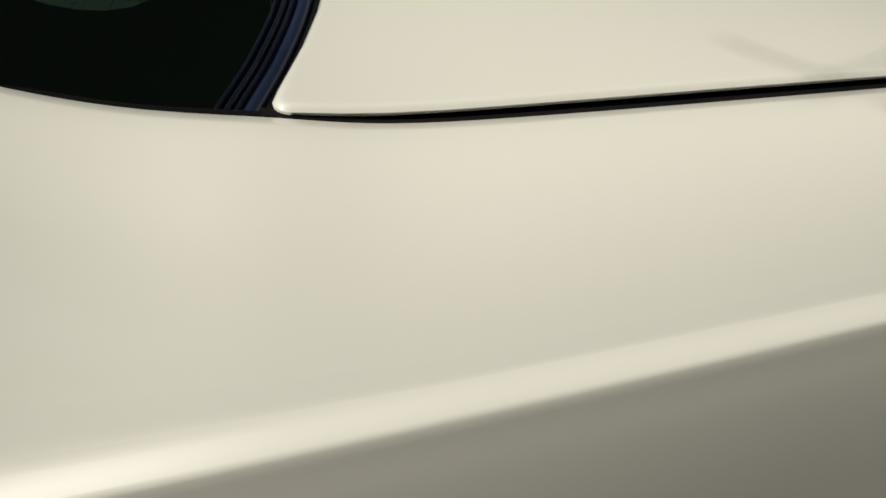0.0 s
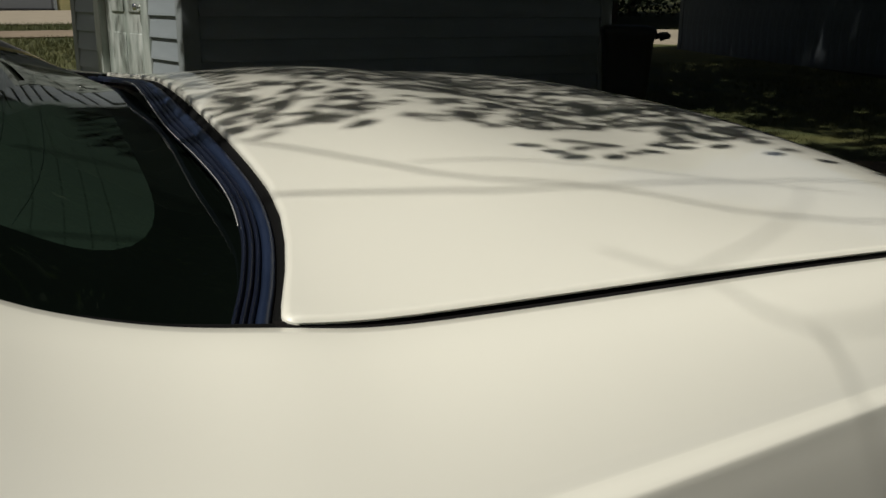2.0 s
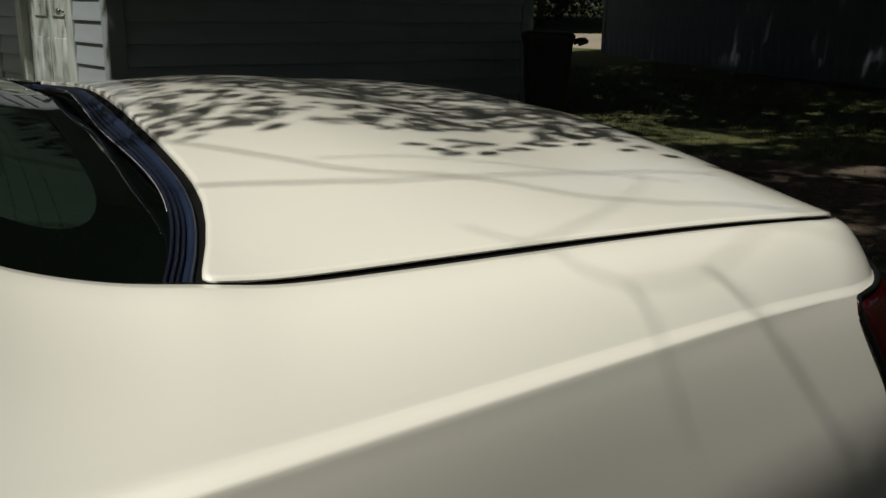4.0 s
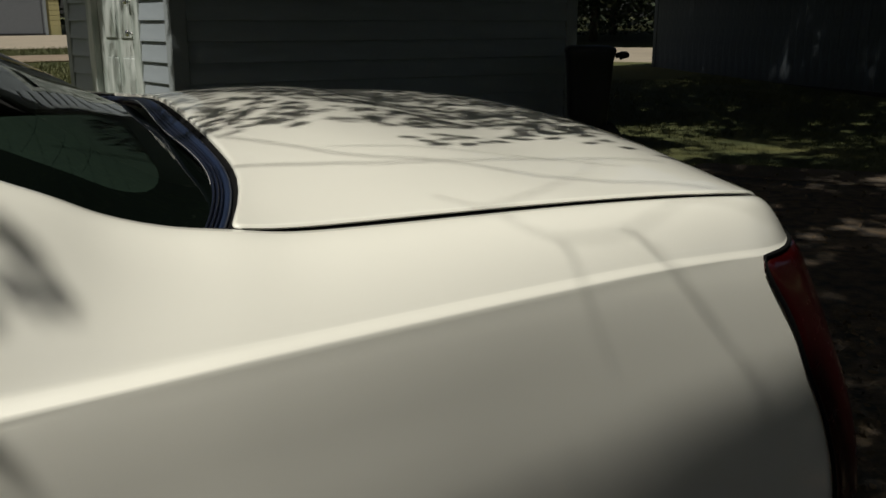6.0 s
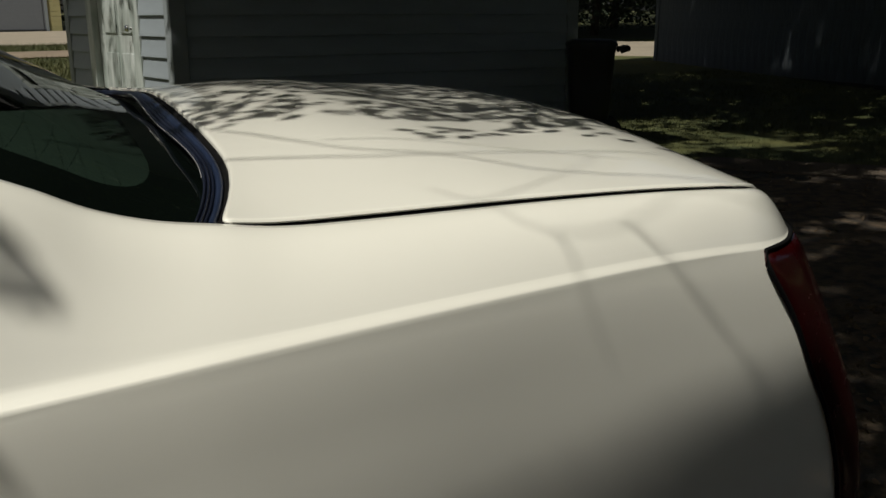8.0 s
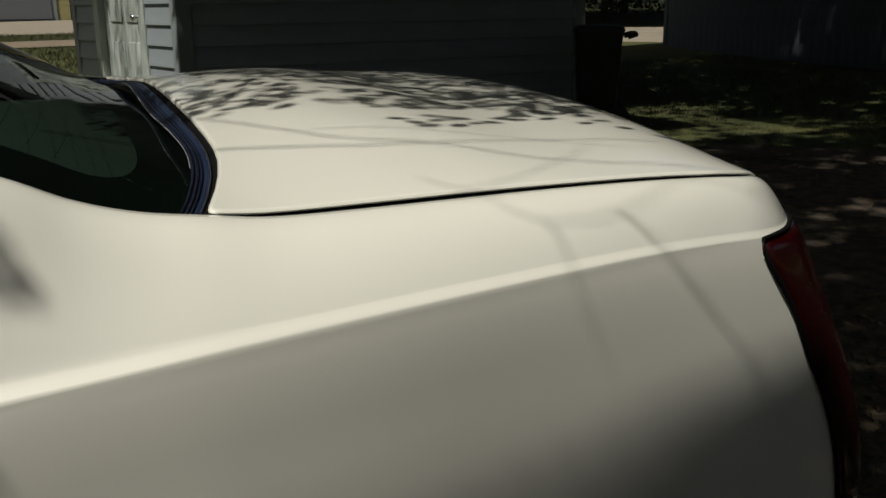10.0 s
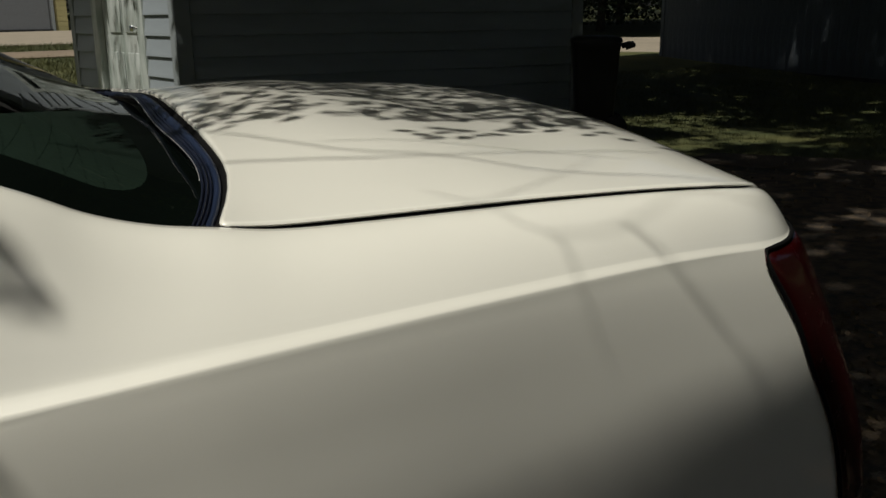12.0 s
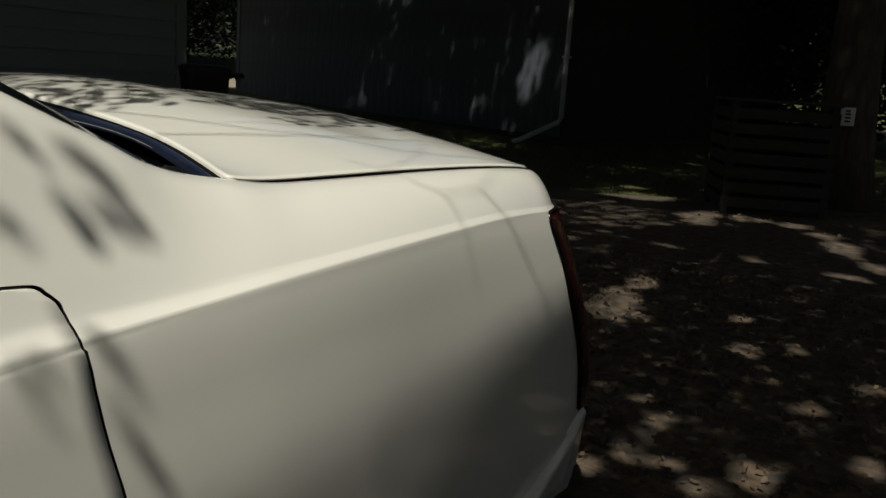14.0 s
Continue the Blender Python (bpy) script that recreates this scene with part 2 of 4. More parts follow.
def flank(s):
    """The left side's profile at the station s, from its top edge down."""
    top, cre = Vector((lerp(EDGE_Y, s), lerp(EDGE_Z, s))), Vector((lerp(CREASE_Y, s), lerp(CREASE_Z, s)))
    if s < -0.5:
        belt = (lerp([(-4.3, 0.72), (-3.9, 0.86), (-2.6, 0.98), (-1.0, 1.0), (-0.9, 1.0), (-0.76, 1.02), (-0.64, 1.235), (-0.5, 1.18)], s))
        top = Vector((lerp(EDGE_Y, s) + (0.05 if s < -2.6 else 0), belt))
    k = ease(-0.28, 0.12, s)
    out = []
    for (a, b), (c, d) in zip(SAIL, DECK):
        fy, fz = a + (c - a) * k, b + (d - b) * k
        out.append((top.x + (cre.x - top.x) * fy, top.y + (cre.y - top.y) * fz))
    low = wheel_arch(s)
    k = ease(0.0, 0.75, s)
    for (dy, dz), far in zip(FLANK, TAIL):
        out.append((cre.x + dy + (far - dy) * k, cre.y + dz))
    out = [(y, z) for y, z in out]
    # the lower edge follows the wheel arches
    return [(y, max(z, low)) for y, z in out]


def lean(s, z):
    """The tail leans backwards below the deck."""
    d = max(0.0, 0.864 - z)
    return s + ease(0.30, 0.86, s) * (1 - 0.25 * ease(0.87, 1.04, s)) * (0.70 * d - 0.42 * d * d + lerp([(0.0, 0.0), (0.054, 0.0021), (0.104, 0.0059), (0.154, 0.0107), (0.204, 0.0154), (0.254, 0.0219), (0.304, 0.0275), (0.354, 0.0315), (0.404, 0.0335), (0.454, 0.0340), (0.504, 0.0325)], d))


def skin(s, row):
    y, z = row
    return Vector((lean(s, z), y, z))


def surf(s, v):
    """The left side at the station s and the row v, counted down from the top edge."""
    rows = flank(s)
    i = min(int(v), len(rows) - 2)
    a, b = rows[i], rows[i + 1]
    return skin(s, (a[0] + (b[0] - a[0]) * (v - i), a[1] + (b[1] - a[1]) * (v - i)))


def side_y(s, z):
    """How far out the left side stands at the station s and height z."""
    rows = flank(s)
    for a, b in zip(rows, rows[1:]):
        if a[1] >= z >= b[1] and a[1] > b[1]:
            return a[0] + (b[0] - a[0]) * (a[1] - z) / (a[1] - b[1])
    return rows[-1][0]


LAST = len(SAIL) + len(FLANK) - 1
DOOR_TOP = 7.995


def door_edge(v):
    """Where the rear door ends, row by row: a rounded upper corner, then a line that leans backwards."""
    return lerp([(8.0, -0.46), (8.03, -0.394), (8.1, -0.373), (8.3, -0.364), (8.5, -0.356), (8.8, -0.348), (10.9, -0.341), (13.4, -0.338), (16.7, -0.323), (18.0, -0.307), (19.3, -0.286), (26.0, -0.20)], v)


def mirror(bm):
    """The same sheet on the car's other side."""
    for v in bm.verts:
        v.co.y = 2 * MID - v.co.y
    return bm


def stations(a, b, n):
    return [a + (b - a) * i / (n - 1) for i in range(n)]


def side_panel(a, b, n, first=0, last=None):
    return grid([[skin(s, r) for r in flank(s)[first:last]] for s in stations(a, b, n)])


LID_FRONT = [(0.0, 0.0), (0.03, 0.008), (0.10, 0.030), (0.2, 0.054), (0.3, 0.0655), (0.45, 0.068), (0.737, 0.0675)]


def lid_front(y):
    return lerp(LID_FRONT, min(y, 2 * MID - y))


def deck(x, y):
    """Height of the boot lid."""
    e = min(y, 2 * MID - y) / MID
    crown = 1 - (1 - e) ** 2.2
    y = min(y, 2 * MID - y)
    up = lerp([(0.0, 0.033), (0.05, 0.042), (0.1, 0.053), (0.2, 0.068), (0.3, 0.0735), (0.42, 0.066), (0.6, 0.045), (0.85, 0.036), (1.0, -0.015)], x)
    base = lerp([(0.0, 0.974), (0.07, 0.967), (0.15, 0.965), (0.5, 0.964), (0.74, 0.958), (0.9, 0.945), (0.97, 0.928), (1.06, 0.888)], x)
    return base + up * crown


def boot_lid(car):
    ys = [0.0085, 0.0088, 0.0095, 0.0107, 0.0125, 0.0155, 0.020, 0.037, 0.06, 0.1, 0.16, 0.23, 0.31, 0.4, 0.5, 0.61, MID]
    ys += [2 * MID - y for y in ys[-2::-1]]
    rows, turn = [], 0.014
    for u in [0, 0.0008, 0.0018, 0.0035, 0.008, 0.018, 0.035, 0.06] + [0.1 + 0.9 * i / 24 for i in range(25)]:
        row = []
        for y in ys:
            e = min(y, 2 * MID - y)
            a = lid_front(max(e - 0.0085, 0)) + 0.004
            deep, start = max(e - 0.0085, 0.0), a
            a += turn - math.sqrt(turn**2 - max(turn - deep, 0.0) ** 2)
            tail = 0.975 + 0.115 * (1 - ((y - MID) / MID) ** 2)
            x = a + (tail - a) * u
            z = deck(x - ease(0.7, 1.1, x) * (tail - 0.985), y)
            d = min(x - start, deep)
            if x - start < turn and deep < turn:
                d = turn - math.hypot(turn - (x - start), turn - deep)
            z += 0.0035 - 0.0040 * (1 - ease(-0.001, 0.0035, d))
            shift = lerp(EDGE_Y, x) if x > 0.8 else 0.0
            yy = y + (shift if y < MID else -shift) * (1 - e / MID)
            row.append(Vector((x, yy, z)))
        rows.append(row)
    last = rows[-1]
    for drop, back in ((0.012, 0.012), (0.035, 0.022), (0.08, 0.04), (0.16, 0.07), (0.26, 0.10), (0.33, 0.11)):
        rows.append([p + Vector((back, 0, -drop)) for p in last])
    tuck = lambda y: 0.012 * (ease(-0.03, -0.0085, -y) - ease(2 * MID - 0.03, 2 * MID - 0.0085, y))
    rows.insert(0, [p + Vector((0.004, tuck(p.y), -0.02)) for p in rows[0]])
    rows = [[row[0] + Vector((0, 0.003, -0.003))] + row + [row[-1] + Vector((0, -0.003, -0.003))] for row in rows]
    return part("boot_lid", grid(rows), PAINT, car, "cream white boot lid dappled by leaf shadows")


PILLAR = [(0.0, 0.001, 0.975), (-0.08, 0.004, 0.986), (-0.15, 0.004, 1.007), (-0.21, 0.0, 1.0365), (-0.27, -0.001, 1.0635), (-0.36, 0.005, 1.1055), (-0.5, 0.026, 1.174), (-0.68, 0.07, 1.285), (-0.82, 0.13, 1.37), (-0.92, 0.19, 1.405)]


def pillar(t):
    f = t * (len(PILLAR) - 1)
    return Vector((lerp(list(enumerate(p[k] for p in PILLAR)), f) for k in range(3)))


def rear_glass(t, w):
    """t: up the window from its foot; w: across it, 0 to 1."""
    a = pillar(0.02 + 0.98 * t)
    y = a.y + 2 * (MID - a.y) * w
    bow = 1 - abs(2 * w - 1) ** 1.65
    return Vector((a.x + lid_front(2 * MID * w) * (1 - 0.25 * t), y, a.z - 0.004 - 0.014 * (1 - ease(0.0, 0.2, t)) + bow * (0.018 + 0.068 * t)))


def build_car():
    car = thing("car", "cream white four-door sedan parked on the drive", "car")
    # quarter panels, doors and wings
    for flip in (0, 1):
        f = mirror if flip else (lambda bm: bm)
        vs = sorted(set([i / 2 for i in range(2 * LAST + 1)] + [7.8, 7.95, 7.985, 8.015, 8.03, 8.06, 8.1, 8.15, 8.2, 8.3, 8.4, 8.6, 8.7, 8.8, 9.2]))
        rows = []
        for q in range(-10, 126):
            u = q / 125
            row = []
            for v in vs:
                a = -0.46 if v < DOOR_TOP else door_edge(v) + 0.004
                if q < 0:
                    row.append(surf(-0.46 + 0.49 * q / 10, v))
                else:
                    row.append(surf(a + (-0.22 - a) * u / 0.2 if u < 0.2 else -0.22 + 1.28 * (u - 0.2) / 0.8, v))
            rows.append(row)
        hem = [Vector((p.x, p.y + 0.003, p.z - 0.02)) for p in (r[0] for r in rows)]
        top = vs.index(8.0) + 1
        sheet_a = [[h] + r[:top] for h, r in zip(hem[:11], rows[:11])]
        part("quarter_panel", f(joined(grid([[h] + r for h, r in zip(hem[10:], rows[10:])]), grid(sheet_a))), PAINT, car)
        rows = []
        for q in range(40):
            u = q / 39
            rows.append([surf(-1.30 + (door_edge(v - 0.12 * max(0, 1 - (v - 8.12) / 1.5)) + 0.0005 + 1.30) * u, v) for v in [8.12, 8.14, 8.17, 8.22, 8.3, 8.4, 8.55, 8.7, 9.0] + stations(9.5, LAST, 36)])
        lip = [p + Vector((0.0, 0.02, 0.0)) for p in rows[-1]]
        door = part("rear_door", f(grid(rows + [lip])), PAINT, car)
        part("door_handle", f(tube([(-1.02, -0.168, 0.79), (-1.00, -0.195, 0.79), (-0.86, -0.193, 0.793), (-0.84, -0.166, 0.793)], 0.011)), PAINT, door)
        front = part("front_door", f(thick(side_panel(-2.40, -1.306, 30), 0.006)), PAINT, car)
        part("door_handle", f(tube([(-1.62, -0.175, 0.78), (-1.60, -0.20, 0.78), (-1.46, -0.20, 0.782), (-1.44, -0.172, 0.782)], 0.011)), PAINT, front)
        part("front_wing", f(thick(side_panel(-4.2, -2.406, 60), 0.006)), PAINT, car)
        # dark backing behind the shut lines
        for a, b in ((-1.0, -0.15), (-1.35, -1.25), (-2.45, -2.35)):
            back = side_panel(a, b, 40, 6)
            for v in back.verts:
                v.co.y += 0.014
            part("seal", f(back), GAP, car)
        trim = side_panel(-0.95, 0.0, 30, 0, 12)
        for v in trim.verts:
            v.co += Vector((0, 0.032, -0.014))
        part("pillar_trim", f(trim), CABIN, car, "dark pillar trim")
        # channel under the edge of the boot lid, black to stand in for the gap's deep shade
        chan = [[Vector((lean(s, 0.9), lerp(EDGE_Y, s) + d, lerp(EDGE_Z, s) - h)) for d, h in ((0.0005, 0.003), (0.004, 0.006), (0.0065, 0.005), (0.0085, 0.0015), (0.016, 0.001))] for s in stations(0.0, 1.05, 60)]
        part("boot_seal", f(grid(chan)), GAP, car)
        side = [[Vector((x, lerp([(-0.36, 0.03), (-0.9, 0.20), (-2.0, 0.18), (-2.75, 0.03)], x) if k else -0.015, lerp([(-2.75, 0.99), (-2.1, 1.36), (-1.6, 1.40), (-0.9, 1.385), (-0.36, 1.08)], x) if k else 1.0 + ease(-0.6, -0.36, x) * 0.08)) for k in (0, 1)] for x in (-2.7, -2.4, -2.1, -1.8, -1.5, -1.2, -0.98, -0.86, -0.76, -0.70)]
        part("side_window", f(thick(grid(side), 0.005)), GLASS, car, "dark side window")
    boot_lid(car)
    # rear window, its black border and the moulding round it
    ts, ws = stations(0, 1, 26), stations(0, 1, 41)
    part("rear_window", grid([[rear_glass(t, w) for w in ws] for t in ts]), GLASS, car, "dark tinted rear window with heater lines").visible_shadow = False
    # black border with a rounded clear field inside
    ring = []
    for q in range(161):
        a = 2 * math.pi * q / 160
        ca, sa = math.cos(a), math.sin(a)
        k = (abs(ca) ** 11 + abs(sa) ** 11) ** (-1 / 11)
        ti, wi = 0.549 + 0.412 * sa * k, 0.5 + 0.42 * ca * k
        f = 1 / max(abs(ca), abs(sa))
        to, wo = 0.5 + 0.5 * sa * f, 0.5 + 0.5 * ca * f
        ring.append([rear_glass(to + (ti - to) * h, wo + (wi - wo) * h) - Vector((0, 0, 0.005)) for h in stations(0, 1, 9)])
    part("glass_border", grid(ring), FRIT, car, "black painted glass border")
    for k in range(9):
        t = 0.30 + 0.065 * k
        line = [rear_glass(t, w) - Vector((0, 0, 0.003)) for w in stations(0.08, 0.92, 24)]
        part("heater_line", tube(line, 0.0004, 4), BLACK, car)
    # moulding along the window's foot: black gap strip, broad band tinted sky blue, three ribs and a bright bead
    edge = stations(0.003, 2 * MID - 0.003, 241)

    def foot(y, off, lift):
        e = min(max(y, 0.0), 2 * MID)
        x = lid_front(e)
        inner = min(e, 2 * MID - e)
        off *= 1 + 0.10 * ease(0.2, MID, inner) * (off < 0)
        sink = 0.42 * ease(0.25, MID, inner) * max(-off, 0.0)
        return Vector((x + off, y, deck(x + 0.01, e) - 0.009 + lift - sink))

    def strip(name, material, label, lo, hi, lift, crown, n=9):
        rows = [[foot(y, lo + (hi - lo) * q / (n - 1), lift + crown * math.sin(math.pi * q / (n - 1)) - 0.003 * (q in (0, n - 1))) for y in edge] for q in range(n)]
        part(name, grid(rows), material, car, label)

    # black strip laid in to paint the shadow gap between lid and band
    strip("moulding_lip", FRIT, "black strip standing in for the shaded gap at the lid", 0.006, -0.0060, 0.0010, 0.0040)
    strip("moulding_band", BAND, "black rubber band with the sky's blue sheen in its colour", -0.0060, -0.0190, 0.001, 0.0045)
    strip("moulding_rib", GASKET, "thin black rubber rib", -0.0195, -0.0245, 0.001, 0.0030)
    strip("moulding_rib", GASKET, "thin black rubber rib", -0.0250, -0.0310, 0.001, 0.0042)
    strip("moulding_rib", GASKET, "thin black rubber rib", -0.0315, -0.0370, 0.001, 0.0042)
    part("moulding_bead", tube([foot(y, -0.0380, 0.0030) for y in edge if 0.22 < y < 2 * MID - 0.22], 0.0006, 6), BEAD, car, "thin bright bead")
    # rubber along both sides of the glass
    for flip in (0, 1):
        rows = []
        for t in stations(0.0, 1.0, 60):
            c = pillar(t)
            rows.append([c + Vector((0.0, y + 0.002, z - 0.0045)) for y, z in ((0.0005, -0.012), (0.0010, -0.001), (0.003, 0.0012), (0.007, 0.0020), (0.012, 0.0018), (0.016, 0.0005), (0.018, -0.012))])
        bm = grid(rows)
        part("side_gasket", mirror(bm) if flip else bm, FRIT, car, "black rubber strip along the rear window")
    # roof, windscreen, bonnet
    roof = [[Vector((x, MID + (w * 2 - 1) * lerp([(-2.15, 0.55), (-1.6, 0.56), (-0.92, 0.53)], x), lerp([(-2.15, 1.36), (-1.6, 1.42), (-0.92, 1.405)], x) + 0.035 * (1 - (2 * w - 1) ** 2))) for w in stations(0, 1, 15)] for x in stations(-2.15, -0.9, 12)]
    part("roof_panel", thick(grid(roof), 0.01), PAINT, car)
    screen = [[Vector((x - 0.10 * (1 - (2 * w - 1) ** 2), MID + (w * 2 - 1) * lerp([(-2.85, 0.70), (-2.15, 0.55)], x), lerp([(-2.85, 0.98), (-2.15, 1.36)], x) + 0.03 * (1 - (2 * w - 1) ** 2))) for w in stations(0, 1, 15)] for x in stations(-2.85, -2.15, 8)]
    part("windscreen", thick(grid(screen), 0.005), GLASS, car)
    hood = [[Vector((x - 0.10 * (1 - (2 * w - 1) ** 2), MID + (w * 2 - 1) * lerp([(-4.2, 0.66), (-2.86, 0.73)], x), lerp([(-4.25, 0.70), (-4.1, 0.80), (-3.7, 0.90), (-2.86, 0.98)], x) + 0.03 * (1 - (2 * w - 1) ** 2))) for w in stations(0, 1, 15)] for x in stations(-4.2, -2.86, 14)]
    part("bonnet", thick(grid(hood), 0.01), PAINT, car)
    part("front_bumper", boxed(-4.36, -4.12, -0.02, 2 * MID + 0.02, 0.22, 0.70, 0.08), PAINT, car)
    part("floor_pan", boxed(-4.1, 1.0, 0.06, 2 * MID - 0.06, 0.22, 0.34, 0.02), BLACK, car)
    part("rear_seat", boxed(-1.5, -0.55, 0.1, 2 * MID - 0.1, 0.34, 1.0, 0.06), CABIN, car)
    part("parcel_shelf", boxed(-0.66, 0.03, 0.03, 2 * MID - 0.03, 0.91, 0.935, 0.01), SHELF, car, "grey felt parcel shelf")
    part("boot_inside", boxed(-0.3, 0.95, 0.03, 2 * MID - 0.03, 0.34, 0.925, 0.02), GAP, car)
    for y in (0.42, 2 * MID - 0.42):
        part("head_rest", boxed(-0.75, -0.62, y - 0.13, y + 0.13, 1.0, 1.14, 0.04), CABIN, car)
    # tail lamps
    for flip in (0, 1):
        f = mirror if flip else (lambda bm: bm)
        rows = []
        for z in stations(0.862, 0.315, 24):
            h = (0.862 - z) / 0.502
            row = []
            for q in range(9):
                u = q / 8
                s = 0.845 - 0.02 * ease(0.18, 0.5, h) + 0.02 * math.exp(-h * 40) + u * (0.19 - 0.03 * h)
                y = side_y(s, z) - 0.004
                row.append(Vector((lean(s, z), y - 0.004, z)))
            rows.append(row)
        lamp = part("tail_lamp", f(thick(grid(rows), 0.02)), LAMP, car, "tall dark red tail lamp")
        rim = [rows[i][0] for i in range(len(rows) - 1, -1, -1)] + rows[0][1:]
        part("lamp_seal", f(tube([p + Vector((-0.002, 0.001, 0.001)) for p in rim], 0.0042, 6)), FRIT, lamp)
    # bumper
    rows = []
    plan = [(0.50, -0.15), (0.65, -0.147), (0.80, -0.142), (0.90, -0.135), (1.0, -0.124), (1.10, -0.112), (1.17, -0.100), (1.205, -0.05), (1.215, 0.12), (1.22, 0.30), (1.23, 0.5), (1.235, MID)]
    plan += [(x, 2 * MID - y) for x, y in plan[-2::-1]]
    for h, out in ((0.006, -0.20), (0.004, -0.014), (0.0, -0.005), (-0.003, -0.002), (-0.009, 0.0), (-0.03, -0.004), (-0.07, -0.010), (-0.12, -0.018), (-0.18, -0.028), (-0.26, -0.042)):
        row = []
        for x, y in plan:
            top = lerp([(0.5, 0.04), (0.867, 0.146), (1.033, 0.215), (1.128, 0.265), (1.190, 0.306), (1.22, 0.315)], x)
            row.append(Vector((x + out * ease(0.8, 1.15, x), y + (-out if y < MID else out) * (1 - ease(1.0, 1.2, x)), max(top + h, 0.08))))
        rows.append(row)
    part("rear_bumper", grid(rows), PAINT, car)
    tail = [[Vector((1.075 + 0.10 * (1 - ((y - MID) / MID) ** 2) - 0.03 * (z < 0.5), y, z)) for z in (0.66, 0.55, 0.45, 0.31)] for y in stations(0.13, 2 * MID - 0.13, 15)]
    part("rear_panel", thick(grid(tail), 0.01), PAINT, car)
    # wheels
    for x in (-0.20, -3.12):
        for y, sgn in ((0.04, -1), (2 * MID - 0.04, 1)):
            drop = -0.07 if sgn > 0 else 0.0
            prof = [(0.22, -0.09), (0.30, -0.105), (0.325, -0.08), (0.33, 0.0), (0.325, 0.08), (0.30, 0.105), (0.22, 0.09)]
            prof = [(r * 0.92, w) for r, w in prof]
            rows = [[Vector((x + r * math.cos(a), y + w, 0.305 + drop + r * math.sin(a))) for r, w in prof] for a in stations(0, 2 * math.pi, 41)]
            wheel = part("wheel", grid(rows), TYRE, car)
            rim = [[Vector((x + r * math.cos(a), y + sgn * w, 0.305 + drop + r * math.sin(a))) for r, w in ((0.207, 0.09), (0.19, 0.06), (0.08, 0.05), (0.06, 0.08), (0.001, 0.08))] for a in stations(0, 2 * math.pi, 41)]
            part("rim", grid(rim), CHROME, wheel)
    car.matrix_world = Matrix.Translation((0, 0, 0.98)) @ pose(0, 0, 0, TILT) @ Matrix.Translation((0, 0, -0.98))
    return car


TILT = 2.9
car_root = build_car()

# ---- yard ----
UP = (0.43, 0.90)


def rise(x, y):
    """The yard climbs gently away from the drive."""
    d = max(0.0, x * UP[0] + y * UP[1] - 6.0)
    return 0.028 * min(d, 60.0) * ease(0, 3, d)


def sheet(x0, x1, y0, y1, step, lift, depth=0.0, wave=0.0):
    nx, ny = max(2, int((x1 - x0) / step) + 1), max(2, int((y1 - y0) / step) + 1)
    bm = grid([[Vector((x, y, rise(x, y) + lift + wave * noise.noise((x * 0.7, y * 0.7, 0)))) for x in stations(x0, x1, nx)] for y in stations(y0, y1, ny)])
    return bm


def land():
    edge = sorted(set([-900, -400, -150, -80] + [round(-60 + 1.5 * i, 2) for i in range(81)] + [80, 150, 400, 900]))
    return grid([[Vector((x, y, rise(x, y) + (0.02 * noise.noise((x * 0.5, y * 0.5, 3.0)) if abs(x) < 60 and abs(y) < 60 else 0) - 0.012)) for x in edge] for y in edge])


tagged(part("ground", land(), GRASS), "patchy lawn climbing gently from the drive", "ground", kind="structure")


def slab(name, outline, top, material, label, category, kind="structure"):
    """A slab with the given outline, bevelled along its rim, that follows the ground."""
    bm = bmesh.new()
    n = len(outline)
    c = Vector((sum(p[0] for p in outline) / n, sum(p[1] for p in outline) / n))
    rings = []
    for k, h in ((1.0, -0.15), (1.0, -0.012), (0.996, 0.0), (0.9, 0.0), (0.7, 0.0), (0.45, 0.0), (0.2, 0.0)):
        ring = []
        for i in range(n):
            a, b = Vector(outline[i]), Vector(outline[(i + 1) % n])
            for t in stations(0, 1, 9)[:-1]:
                p = c + (a + (b - a) * t - c) * k
                if k == 1.0:
                    p += Vector((noise.noise((p.x, p.y, 1)), noise.noise((p.x, p.y, 7)))) * 0.10
                ring.append(Vector((p.x, p.y, rise(p.x, p.y) + top + h)))
        rings.append([bm.verts.new(p) for p in ring])
    for a, b in zip(rings, rings[1:]):
        for i in range(len(a)):
            j = (i + 1) % len(a)
            bm.faces.new((a[i], a[j], b[j], b[i]))
    bm.faces.new(rings[-1])
    return tagged(part(name, bm, material), label, category, kind=kind)


slab("road", [(-16, -9), (14, -9), (13, -3), (9.6, 0.2), (7.9, 1.4), (6.4, 3.0), (4.8, 4.9), (-16, 5.2)], 0.012, PAVE, "dark worn drive dappled with small patches of sun", "drive")
slab("pavement", [(4.7, 4.9), (5.3, 5.0), (6.9, 3.3), (8.3, 1.8), (10.3, 0.5), (13.4, -2.6), (12.9, -3.0), (9.5, 0.0), (7.7, 1.2), (6.2, 2.8)], 0.02, DIRT, "bare soil and litter along the drive's edge", "soil")
slab("pavement", [(-20, 26.7), (2.6, 26.7), (2.6, 36.4), (-20, 36.4)], 0.03, CONC, "pale concrete apron in full sun", "pavement")
slab("pavement", [(-20, 21.2), (2.6, 21.2), (2.6, 23.6), (-20, 23.6)], 0.03, TRACK, "worn brown path across the lawn", "path")
slab("pavement", [(10.6, 17.2), (14.2, 14.6), (18.0, 18.6), (14.4, 21.2)], 0.03, CONC, "pale concrete path in full sun", "pavement")

# ---- garage ----
GX, GY, GA = 1.03, 6.895, 14.0


